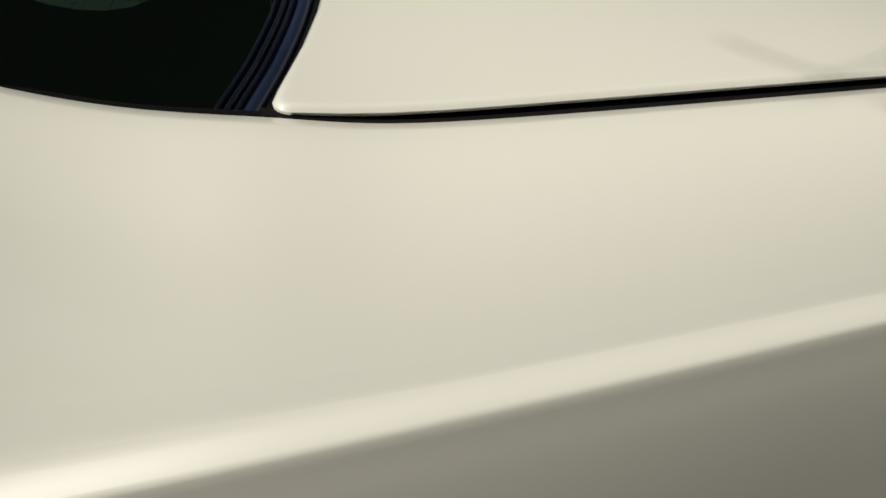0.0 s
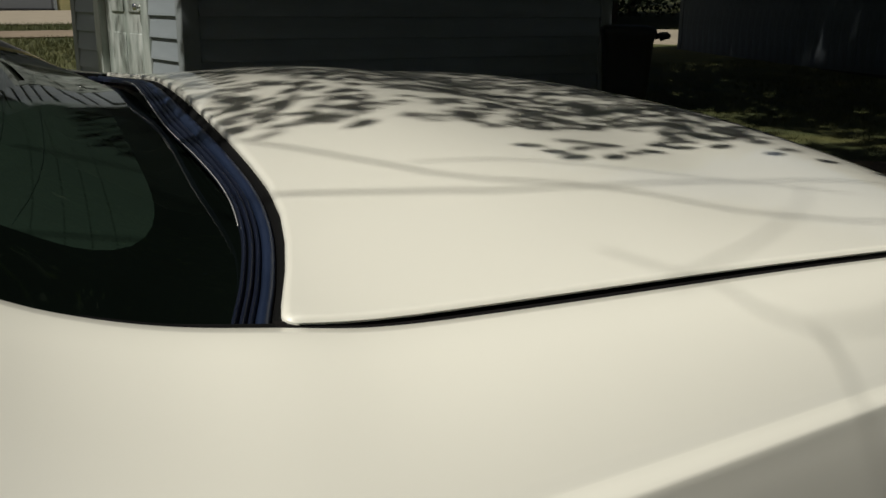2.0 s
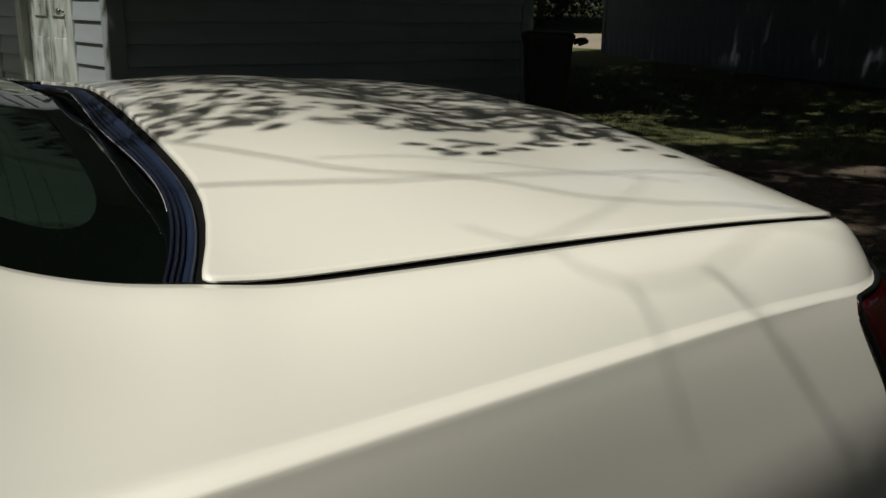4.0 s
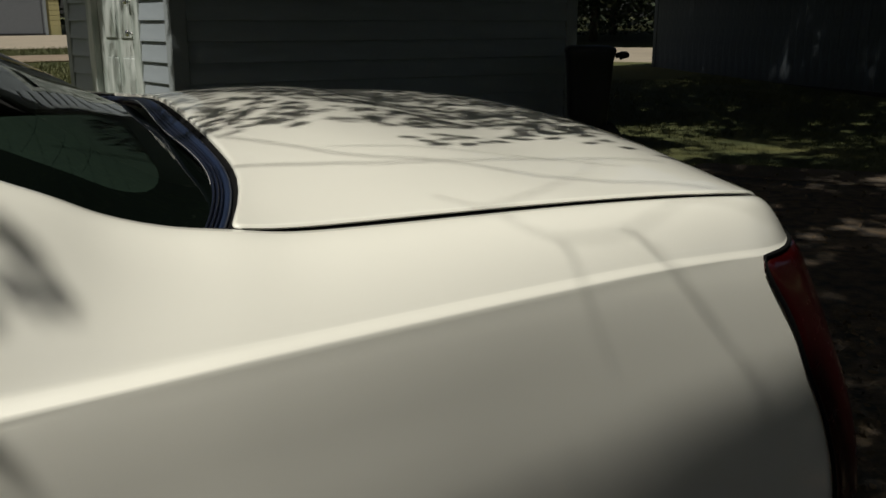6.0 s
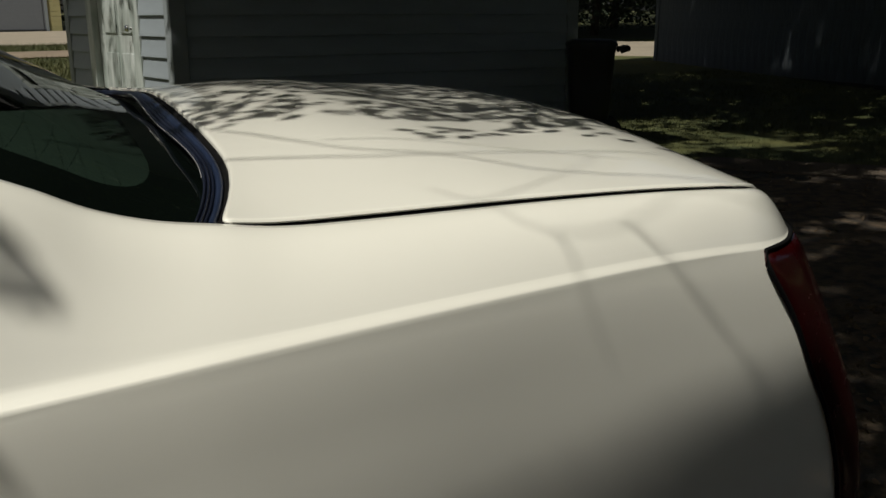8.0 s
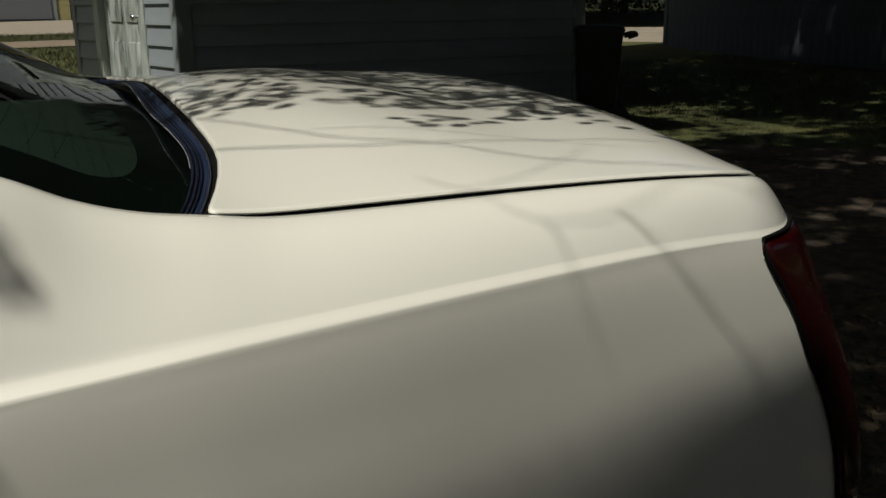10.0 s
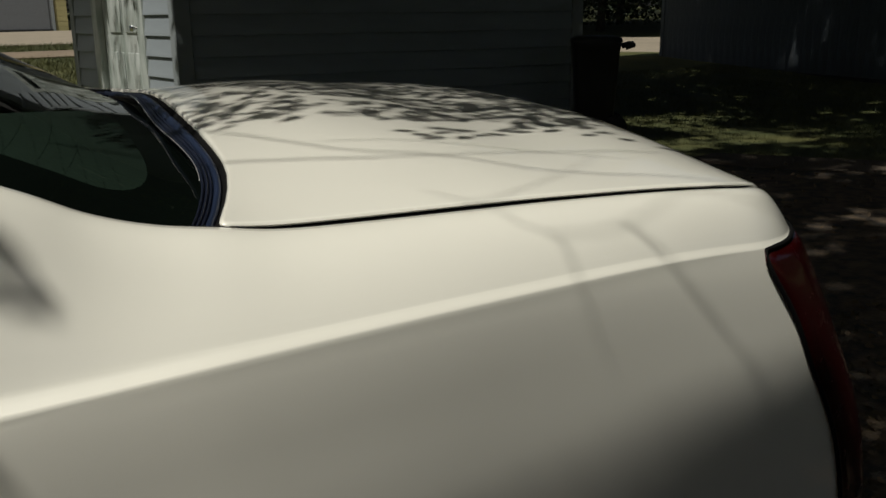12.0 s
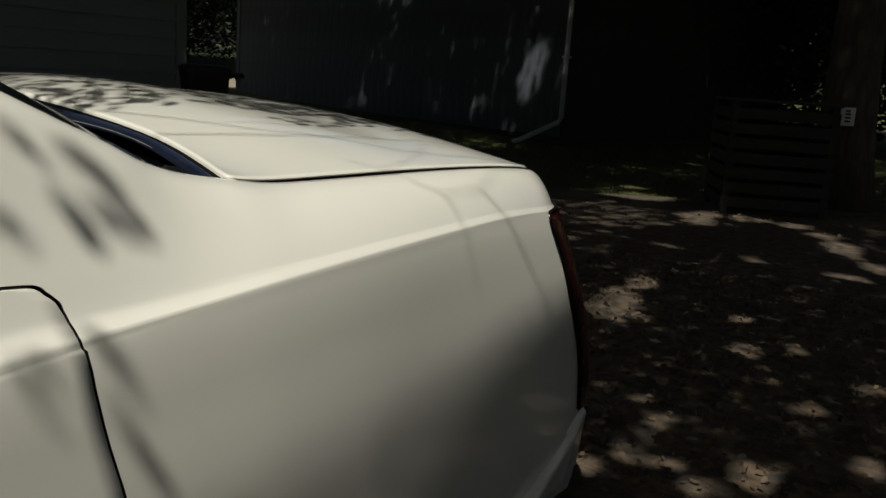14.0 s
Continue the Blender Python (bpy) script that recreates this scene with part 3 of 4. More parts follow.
def lap_board(x0, x1, z, h, proud):
    """One lapped board along x on a wall whose face is y = 0, facing -y."""
    bm = bmesh.new()
    sec = [(0.0, h + 0.012), (-0.004, h + 0.012), (-proud, 0.004), (-proud + 0.001, 0.0), (-0.002, 0.0)]
    a, b = [[bm.verts.new((x, y, z + w)) for y, w in sec] for x in (x0, x1)]
    for i in range(len(sec)):
        j = (i + 1) % len(sec)
        bm.faces.new((a[i], a[j], b[j], b[i]))
    bm.faces.new(a)
    bm.faces.new(b)
    return bm


def build_garage():
    base = rise(GX + 1.5, GY + 1.0)
    g = thing("garage", "grey lap-sided garage with its front in deep shade", "garage", at=(GX, GY, base), rz=GA)
    L, W, H, LAP = 4.11, 2.78, 2.79, 0.181
    d0, d1 = 0.80, 1.99
    part("wall_front", boxed(0.0, L, 0.0, 0.1, 0, H), SIDING, g, smooth=False)
    part("wall_back", boxed(0.0, L, W - 0.1, W, 0, H), SIDING, g, smooth=False)
    part("wall_side", boxed(L - 0.1, L, 0.1, W - 0.1, 0, H), SIDING, g, smooth=False)
    for a, b, c, e in ((0.1, d0, 0, H), (d1, W - 0.1, 0, H), (d0, d1, 2.22, H)):
        part("wall_side", boxed(0.0, 0.1, a, b, c, e), SIDING, g, smooth=False)
    turn = pose(0, 0, 0, 0, 0, -90)
    n = int(H / LAP) + 1
    shared = {}
    for k in range(n):
        for key, a, b, side in (("f", 0.105, L - 0.105, 0), ("n", 0.105, d0 - 0.105, 1), ("o", d1 + 0.105, W - 0.105, 1)):
            if key not in shared:
                bm = lap_board(a, b, 0, LAP, 0.028)
                if side:
                    bmesh.ops.transform(bm, matrix=Matrix(((0, 1, 0, 0), (1, 0, 0, 0), (0, 0, 1, 0), (0, 0, 0, 1))), verts=bm.verts)
                ob = part("board", bm, SIDING, g, smooth=False)
                shared[key] = ob.data
            else:
                ob = new("board", shared[key])
                ob.parent = g
            ob.location = (0, 0, -0.06 + k * LAP)
    for x0, x1, y0, y1 in ((-0.03, 0.10, -0.03, -0.002), (-0.03, -0.002, -0.002, 0.10), (L - 0.10, L + 0.03, -0.03, -0.002), (-0.03, -0.002, W - 0.10, W + 0.02)):
        part("corner_board", boxed(x0, x1, y0, y1, 0, H, 0.003), TRIMM, g, smooth=False)
    # side door
    door = part("door_leaf", boxed(0.03, 0.075, d0 + 0.06, d1 - 0.06, 0.06, 2.14, 0.003), DOORP, g, "weathered white panelled door", smooth=False)
    w = d1 - d0 - 0.12
    for r0, r1 in ((0.12, 0.86), (0.98, 1.42), (1.54, 2.02)):
        for k in (0, 1):
            a = d0 + 0.06 + 0.14 + k * (w - 0.22) / 2
            b = a + (w - 0.22) / 2 - 0.12
            part("panel", boxed(0.018, 0.032, a, b, r0 + 0.06, r1, 0.012), DOORP, door)
    for a, b in ((d0 - 0.10, d0 + 0.055), (d1 - 0.055, d1 + 0.10)):
        part("door_casing", boxed(-0.03, 0.03, a, b, 0, 2.25, 0.004), DOORP, g, smooth=False)
    part("door_casing", boxed(-0.03, 0.03, d0 - 0.10, d1 + 0.10, 2.252, 2.36, 0.004), DOORP, g, smooth=False)
    part("door_sill", boxed(-0.06, 0.08, d0 - 0.05, d1 + 0.05, 0.0, 0.058, 0.006), TRIMM, g)
    ky = d0 + 0.19
    for z, r in ((1.09, 0.034), (1.38, 0.030)):
        prof = [(0.001, -0.075), (r * 0.75, -0.072), (r, -0.058), (r * 0.9, -0.045), (r * 0.35, -0.035), (r * 0.35, -0.012), (r * 1.1, -0.010), (r * 1.15, 0.0)]
        rows = [[Vector((0.03 + x, ky + q * math.cos(a), z + q * math.sin(a))) for q, x in prof] for a in stations(0, 2 * math.pi, 17)]
        part("knob", grid(rows), CHROME, door, "bright metal knob")
    # roof
    bm = bmesh.new()
    e, ridge = 0.35, 1.15
    for x in (-e, L + e):
        for y, z in ((-e, H - 0.06), (W / 2, H + ridge), (W + e, H - 0.06), (W + e, H + 0.02), (W / 2, H + ridge + 0.09), (-e, H + 0.02)):
            bm.verts.new((x, y, z))
    bm.verts.ensure_lookup_table()
    v = bm.verts
    for i in range(6):
        j = (i + 1) % 6
        bm.faces.new((v[i], v[j], v[j + 6], v[i + 6]))
    for o in (0, 6):
        bm.faces.new((v[o], v[o + 1], v[o + 4], v[o + 5]))
        bm.faces.new((v[o + 1], v[o + 2], v[o + 3], v[o + 4]))
    part("roof", bm, ROOFM, g, smooth=False)
    part("fascia", boxed(-e, L + e, -e - 0.02, -e - 0.002, H - 0.10, H + 0.02, 0.004), TRIMM, g, smooth=False)
    for x in (0.0, L - 0.1):
        bm = bmesh.new()
        pts = [bm.verts.new((x + q, y, z)) for q in (0, 0.1) for y, z in ((0, H), (W, H), (W / 2, H + ridge - 0.02))]
        bm.faces.new(pts[:3]), bm.faces.new(pts[3:])
        for i in range(3):
            j = (i + 1) % 3
            bm.faces.new((pts[i], pts[j], pts[j + 3], pts[i + 3]))
        part("gable", bm, SIDING, g, smooth=False)
    # the front does not stand square to the side wall
    skew = {ob.data for child in g.children for ob in (child, *child.children)}
    for me in skew:
        for v in me.vertices:
            v.co.y -= 0.194 * v.co.x
        me.update()
    return g


build_garage()


# ---- wheeled bin ----
def build_bin(x, y, rz):
    b = thing("wheeled_bin", "dark plastic wheeled rubbish bin with its lid shut, beside the garage", "rubbish bin", at=(x, y, rise(x, y) + 0.01), rz=rz)
    rows = []
    for z, w, d in ((0.05, 0.17, 0.18), (0.07, 0.18, 0.19), (0.5, 0.205, 0.22), (0.84, 0.225, 0.24), (0.88, 0.235, 0.255), (0.91, 0.235, 0.255)):
        ring = []
        for i in range(24):
            a = 2 * math.pi * i / 24
            c, s = math.cos(a), math.sin(a)
            k = (abs(c) ** 6 + abs(s) ** 6) ** (-1 / 6)
            ring.append(Vector((w * c * k, d * s * k, z)))
        rows.append(ring)
    bm = grid(rows, True)
    bm.faces.new([v for v in bm.verts if abs(v.co.z - 0.05) < 1e-4])
    part("body", bm, BIN, b)
    rows = []
    for z, q in ((0.912, 1.0), (0.93, 1.01), (0.955, 0.97), (0.975, 0.8), (0.982, 0.4), (0.983, 0.02)):
        ring = []
        for i in range(24):
            a = 2 * math.pi * i / 24
            c, s = math.cos(a), math.sin(a)
            k = (abs(c) ** 6 + abs(s) ** 6) ** (-1 / 6) * q
            ring.append(Vector((0.245 * c * k, 0.263 * s * k, z)))
        rows.append(ring)
    part("lid", grid(rows, True), BIN, b)
    part("handle", tube([(0.27, -0.18, 0.87), (0.34, -0.18, 0.89), (0.35, 0.0, 0.895), (0.34, 0.18, 0.89), (0.27, 0.18, 0.87)], 0.028, 8), BIN, b)
    for y0 in (-0.2, 0.2):
        part("wheel", tube([(0.2, y0 - 0.025, 0.11), (0.2, y0 + 0.025, 0.11)], 0.11, 18), TYRE, b)
    return b


build_bin(4.93, 6.37, -30)

# ---- the old house beyond the lawn ----
HX, HY, HA = 11.15, 5.77, -6.8


def build_house():
    h = thing("house", "old low house with a weathered light wall under trees", "house", at=(HX, HY, rise(HX, HY)), rz=HA)
    L, W, H = 8.0, 8.83, 2.75
    part("wall_core", boxed(0.02, L, 0.02, W, -0.3, H), OLDWALL, h, smooth=False)
    first = None
    for k in range(44):
        y = 0.02 + k * 0.2
        if first is None:
            ob = part("board", boxed(-0.012, 0.018, 0.0, 0.197, -0.2, H, 0.003), OLDWALL, h, smooth=False)
            first = ob.data
        else:
            ob = new("board", first)
            ob.parent = h
        ob.location = (0, y, 0)
    # front boards, darker than the side wall because their shade is in the colour
    front = None
    for k in range(39):
        if front is None:
            ob = part("board", boxed(0.0, 0.197, -0.012, 0.018, -0.2, H, 0.003), SHADEWALL, h, smooth=False)
            front = ob.data
        else:
            ob = new("board", front)
            ob.parent = h
        ob.location = (0.05 + k * 0.2, 0, 0)
    for y in (-0.02, W - 0.1):
        part("corner_board", boxed(-0.03, -0.014, y, y + 0.12, -0.2, H, 0.004), OLDWALL, h, smooth=False)
    part("plinth", boxed(-0.05, L, -0.05, W, -0.4, 0.12, 0.01), SHADEWALL, h, smooth=False)
    spout = tube([(-0.08, -0.06, H - 0.1), (-0.08, -0.06, 2.0), (-0.08, -0.06, 0.42), (-0.11, -0.03, 0.34), (-0.62, 0.30, 0.04), (-0.70, 0.35, 0.02)], 0.038, 8)
    part("downspout", spout, SPOUT, h, "white metal downspout")
    for z in (1.3, 2.3):
        part("strap", boxed(-0.13, -0.02, -0.11, -0.01, z, z + 0.03, 0.003), SPOUT, h)
    bm = bmesh.new()
    e = 0.4
    for x in (-e, L + e):
        for y, z in ((-e, H), (W / 2, H + 0.55), (W + e, H), (W + e, H + 0.1), (W / 2, H + 0.65), (-e, H + 0.1)):
            bm.verts.new((x, y, z))
    bm.verts.ensure_lookup_table()
    v = bm.verts
    for i in range(6):
        j = (i + 1) % 6
        bm.faces.new((v[i], v[j], v[j + 6], v[i + 6]))
    for o in (0, 6):
        bm.faces.new((v[o], v[o + 1], v[o + 4], v[o + 5]))
        bm.faces.new((v[o + 1], v[o + 2], v[o + 3], v[o + 4]))
    part("roof", bm, ROOFM, h, smooth=False)
    return h


build_house()


def build_far_garage():
    y = 36.6
    h = thing("far_garage", "distant tan garage with a pale overhead door in sun", "garage", at=(0, y, rise(0, y)))
    part("wall", boxed(-6.0, 1.55, 0.1, 6, -0.3, 3.2), TAN, h, smooth=False)
    for k in range(17):
        part("board", boxed(1.12, 1.56, 0.06, 0.098, k * 0.19, k * 0.19 + 0.18, 0.01), TAN, h, smooth=False)
    door = part("overhead_door", boxed(-4.5, 1.0, 0.05, 0.098, 0.02, 2.5, 0.005), PALEDOOR, h, smooth=False)
    for k in range(4):
        part("door_panel", boxed(-4.4, 0.92, 0.03, 0.048, 0.06 + k * 0.6, 0.655 + k * 0.6, 0.004), PALEDOOR, door, smooth=False)
    # thin dark strip along the foot of the overhead door
    part("door_sill", boxed(-4.5, 1.0, -0.02, 0.028, 0.0, 0.10, 0.005), DARK, h, "dark strip under the overhead door", smooth=False)
    part("casing", boxed(1.002, 1.11, 0.02, 0.098, 0, 2.6, 0.005), TRIMM, h, smooth=False)
    bm = bmesh.new()
    box(bm, -6.4, 1.95, -0.4, 6.4, 3.2, 3.35)
    part("roof", bm, ROOFM, h, smooth=False)


build_far_garage()


# ---- slatted crate and the tree with a tag ----
def build_crate(x, y, rz):
    c = thing("slatted_crate", "dark weathered slatted wooden crate on the drive's edge", "crate", at=(x, y, rise(x, y) + 0.02), rz=rz)
    W, D, H = 0.88, 0.7, 1.02
    for px in (-W / 2, W / 2):
        for py in (-D / 2, D / 2):
            part("post", boxed(px - 0.03, px + 0.03, py - 0.03, py + 0.03, 0, H, 0.004), WOOD, c, smooth=False)
    for k in range(7):
        z = 0.06 + k * 0.135
        for py in (-D / 2 - 0.042, D / 2 + 0.032):
            part("slat", boxed(-W / 2 - 0.03, W / 2 + 0.03, py, py + 0.01, z, z + 0.095, 0.003), WOOD, c, smooth=False)
        for px in (-W / 2 - 0.042, W / 2 + 0.032):
            part("slat", boxed(px, px + 0.01, -D / 2 - 0.03, D / 2 + 0.03, z, z + 0.095, 0.003), WOOD, c, smooth=False)
    for k in range(5):
        part("board", boxed(-W / 2 - 0.05, W / 2 + 0.05, -D / 2 - 0.05 + k * 0.162, -D / 2 + 0.1 + k * 0.162, H + 0.001, H + 0.022, 0.004), WOOD, c, smooth=False)
    return c


build_crate(7.75, 1.55, -58)

# ---- trees ----
rng = np.random.default_rng(5)
S = np.array(SUN)


def leaf_mesh(name, centres, length, width, material, parent=None, fold=0.25, sides=4):
    """Many small leaves as one mesh: each a pointed blade, turned at random and creased along its rib."""
    n = len(centres)
    d = rng.normal(size=(n, 3))
    d[:, 2] *= 0.55
    d /= np.linalg.norm(d, axis=1, keepdims=True)
    r = rng.normal(size=(n, 3))
    w = np.cross(d, r)
    w /= np.linalg.norm(w, axis=1, keepdims=True)
    up = np.cross(d, w)
    ln = length * rng.uniform(0.65, 1.25, (n, 1))
    wd = width * rng.uniform(0.7, 1.2, (n, 1))
    c = np.asarray(centres)
    tip, tail = c + d * ln / 2, c - d * ln / 2
    lift = up * wd * fold
    if sides == 4:
        pts = np.stack([tail, c + w * wd / 2 + lift, tip, c - w * wd / 2 + lift], 1).reshape(-1, 3)
        k = 4
    else:
        q = d * ln * 0.22
        pts = np.stack([tail, c - q + w * wd * 0.42 + lift, c + q + w * wd * 0.40 + lift, tip, c + q - w * wd * 0.40 + lift, c - q - w * wd * 0.42 + lift], 1).reshape(-1, 3)
        k = 6
    me = bpy.data.meshes.new(name)
    me.vertices.add(len(pts))
    me.vertices.foreach_set("co", pts.ravel())
    me.loops.add(n * k)
    me.loops.foreach_set("vertex_index", np.arange(n * k))
    me.polygons.add(n)
    me.polygons.foreach_set("loop_start", np.arange(n) * k)
    me.update(calc_edges=True)
    me.materials.append(material)
    ob = new(name, me)
    ob.parent = parent
    return ob


def lifted(gx, gy, h):
    """Places whose shadow falls on the ground at (gx, gy), at the height h."""
    return np.stack([gx + S[0] / S[2] * h, gy + S[1] / S[2] * h, h], 1)


def limb(a, b, r0, r1, sag=0.3, n=9, seed=0):
    a, b = Vector(a), Vector(b)
    pts = []
    for i in range(n):
        t = i / (n - 1)
        p = a.lerp(b, t)
        p.z += sag * math.sin(math.pi * t)
        p += 0.12 * (b - a).length / 4 * math.sin(math.pi * t) * Vector((noise.noise((t * 3, seed, 1)), noise.noise((t * 3, seed, 5)), noise.noise((t * 3, seed, 9))))
        pts.append(p)
    return tube(pts, [r0 + (r1 - r0) * (i / (n - 1)) ** 0.8 for i in range(n)], 8)


def build_tree(x, y, height, r, reach, label, seed):
    z0 = rise(x, y) - 0.1
    tree = thing("tree", label, "tree", at=(0, 0, 0))
    top = Vector((x + 0.3, y + 0.2, height * 0.62))
    pts, rad = [], []
    for i in range(14):
        t = i / 13
        p = Vector((x, y, z0)).lerp(top, t)
        p += Vector((noise.noise((t * 2, seed, 2)), noise.noise((t * 2, seed, 8)), 0)) * 0.25 * t
        pts.append(p)
        rad.append(r * (1.0 + 0.55 * math.exp(-t * 14) - 0.45 * t))
    part("trunk", tube(pts, rad, 14), BARK, tree)
    for k, (ex, ey, ez) in enumerate(reach):
        a = pts[7 + k % 6]
        part("limb", limb(a, (ex, ey, ez), r * 0.42, r * 0.10, 0.5, 9, seed + k), BARK, tree)
    return tree


def canopy(tree, zones, gap=0.22, holes=(), length=0.21, width=0.125, clear=True, wobble=0.35, fleck=None):
    """zones: (x0, x1, y0, y1, leaves to the square metre, lowest, highest), by where the shadow falls."""
    out = []
    for x0, x1, y0, y1, many, lo, hi in zones:
        n = int((x1 - x0) * (y1 - y0) * many)
        g = np.stack([rng.uniform(x0, x1, n), rng.uniform(y0, y1, n), rng.uniform(lo, hi, n)], 1)
        g[:, :2] += np.array([[noise.noise((a * 0.8, b * 0.8, 21.0)), noise.noise((a * 0.8, b * 0.8, 33.0))] for a, b, _ in g]) * wobble
        keep = np.array([noise.noise((a * 0.9, b * 0.9, 4.0)) + 0.5 * noise.noise((a * 2.6, b * 2.6, 9.0)) < gap for a, b, _ in g])
        if fleck is not None:
            keep &= np.array([noise.noise((a * 5.0, b * 5.0, 14.0)) + 0.6 * noise.noise((a * 13.0, b * 13.0, 17.0)) < fleck for a, b, _ in g])
        for hx, hy, wide, deep in holes:
            along, across = (g[:, 0] - hx) * 0.93 + (g[:, 1] - hy) * 0.36, (g[:, 1] - hy) * 0.93 - (g[:, 0] - hx) * 0.36
            ragged = np.array([0.9 * noise.noise((a * 9.0, b * 9.0, 2.0)) + 0.5 * noise.noise((a * 21.0, b * 21.0, 5.0)) for a, b, _ in g])
            keep &= (along / deep) ** 2 + (across / wide) ** 2 > 1.0 + ragged
        # the garage's side wall stays in the sun
        if clear:
            keep &= ~((g[:, 0] < 2.9) & (g[:, 1] > 6.87 + (g[:, 0] - 1.03) * 0.445))
        g = g[keep]
        out.append(lifted(g[:, 0], g[:, 1], g[:, 2]))
    return leaf_mesh("crown", np.concatenate(out), length, width, LEAF, tree)


# sunlit spots on the drive: x, y, half their width, half their depth
FLECKS = [
    (3.27, 0.86, 0.15, 0.40), (3.87, 1.0, 0.09, 0.22), (3.54, 0.30, 0.07, 0.10), (3.02, 0.10, 0.085, 0.11), (3.26, -0.06, 0.045, 0.14),
    (2.09, 0.17, 0.055, 0.06), (1.95, 0.03, 0.063, 0.095), (1.60, -0.02, 0.085, 0.07), (1.62, -0.12, 0.065, 0.05), (2.89, -0.45, 0.076, 0.09),
    (2.48, -0.32, 0.058, 0.078), (1.74, -0.36, 0.085, 0.10), (1.54, -0.27, 0.075, 0.08), (2.06, -0.63, 0.06, 0.095), (1.78, 0.02, 0.04, 0.05),
]
# tree added out of view; its crown blocks the sun on the garage front
behind = build_tree(3.6, 13.2, 9.0, 0.30, [(0.5, 8.5, 6.2), (3.0, 7.0, 6.6), (6.0, 9.0, 7.0), (2.0, 11.5, 7.5), (8.0, 12.5, 7.2)], "unseen leafy tree added behind the garage for its shade", 3)
canopy(behind, [(2.9, 5.4, 6.0, 15.0, 900, 5.0, 8.0), (6.9, 9.0, 6.4, 8.4, 600, 5.0, 8.0), (5.2, 6.9, 6.4, 7.3, 120, 5.0, 8.0), (5.2, 6.9, 7.3, 8.4, 600, 5.0, 8.0), (5.2, 9.0, 8.4, 15.0, 750, 5.0, 8.0)], 0.55)
canopy(behind, [(0.7, 2.9, 5.9, 8.4, 1000, 4.6, 6.4)], 2.0)
canopy(behind, [(3.0, 5.8, 5.8, 8.8, 800, 5.0, 7.0), (1.9, 4.6, 5.9, 7.4, 600, 5.0, 6.4)], 2.0)
# a few sprays dapple the garage's side door
canopy(behind, [(0.3, 1.6, 8.98, 10.4, 700, 4.6, 6.4)], 2.0, clear=False, wobble=0.0)
canopy(behind, [(0.3, 2.0, 7.9, 9.0, 150, 5.0, 8.0)], 2.0, clear=False, length=0.14, width=0.045)
yard_tree = build_tree(8.9, 1.15, 14.5, 0.26, [(2.6, 2.3, 9.8), (5.0, 4.2, 10.5), (1.5, -1.0, 10.0), (7.0, -3.2, 11.0), (9.0, 2.0, 11.2), (4.0, -4.5, 10.4), (7.5, 6.5, 10.5), (-1.5, -4.5, 10.8)], "dark-barked tree by the drive with a white tag", 11)
canopy(yard_tree, [(2.6, 13.5, 1.4, 2.8, 400, 8.5, 12.5), (2.6, 13.5, 2.8, 4.6, 560, 8.5, 12.5), (2.6, 4.8, 4.6, 6.2, 450, 8.5, 12.5), (8.5, 13.5, 4.6, 6.2, 700, 8.5, 12.5), (5.0, 22.0, -8.0, 1.4, 460, 8.5, 12.5), (2.3, 5.0, -8.0, -1.6, 460, 8.5, 12.5), (1.7, 2.5, -8.0, -1.6, 300, 8.5, 12.5), (1.7, 2.5, 1.4, 2.2, 300, 8.5, 12.5), (0.7, 1.7, -8.0, -0.30, 420, 8.5, 12.5), (1.55, 2.5, 1.4, 2.2, 250, 8.5, 12.5), (7.2, 10.6, 0.8, 2.8, 500, 8.5, 12.5), (1.9, 3.6, 1.4, 2.0, 300, 8.5, 12.5), (5.2, 9.0, -0.6, 1.8, 300, 8.5, 12.5), (13.5, 23.0, 1.4, 6.2, 380, 9.0, 12.5)], 0.55, holes=[(6.95, 1.79, 0.15, 0.18), (7.1, 1.45, 0.2, 0.2), (7.08, 1.05, 0.2, 0.2), (6.8, 0.74, 0.14, 0.2), (6.3, 0.47, 0.19, 0.36), (5.69, 0.1, 0.1, 0.26), (7.55, 2.72, 0.42, 0.42), (11.65, 5.97, 0.22, 0.22), (12.2, 6.2, 0.25, 0.25)])
canopy(yard_tree, [(6.6, 8.6, 4.4, 6.5, 330, 8.5, 12.5), (4.8, 6.6, 4.4, 5.2, 330, 8.5, 12.5), (4.8, 6.6, 5.2, 6.5, 40, 8.5, 12.5)], 2.0)
canopy(yard_tree, [(6.6, 8.6, 4.4, 6.5, 450, 8.5, 12.5), (4.8, 6.6, 4.4, 5.2, 450, 8.5, 12.5), (4.8, 6.6, 5.2, 6.5, 70, 8.5, 12.5)], 2.0, length=0.11, width=0.065)
# lower boughs break the light on the drive into small flecks
canopy(yard_tree, [(1.62, 5.1, -1.6, 1.5, 2300, 4.6, 6.2), (1.36, 1.62, -1.6, -0.01, 2700, 4.6, 6.2), (1.5, 1.62, -0.01, 1.5, 2500, 4.6, 6.2)], 2.0, wobble=0.0, length=0.10, width=0.06, fleck=0.85, holes=FLECKS)
canopy(yard_tree, [(1.62, 5.1, -1.6, 1.5, 420, 5.0, 7.0), (1.45, 1.62, -1.6, -0.01, 420, 5.0, 7.0)], 2.0, wobble=0.0, length=0.075, width=0.045)
canopy(yard_tree, [(9.0, 20.0, 8.2, 15.2, 740, 8.0, 12.0), (12.9, 20.0, 6.2, 8.2, 740, 8.0, 12.0), (9.0, 12.9, 6.2, 8.2, 560, 8.0, 12.0)], 2.0, holes=[(11.85, 6.66, 0.27, 0.27)])
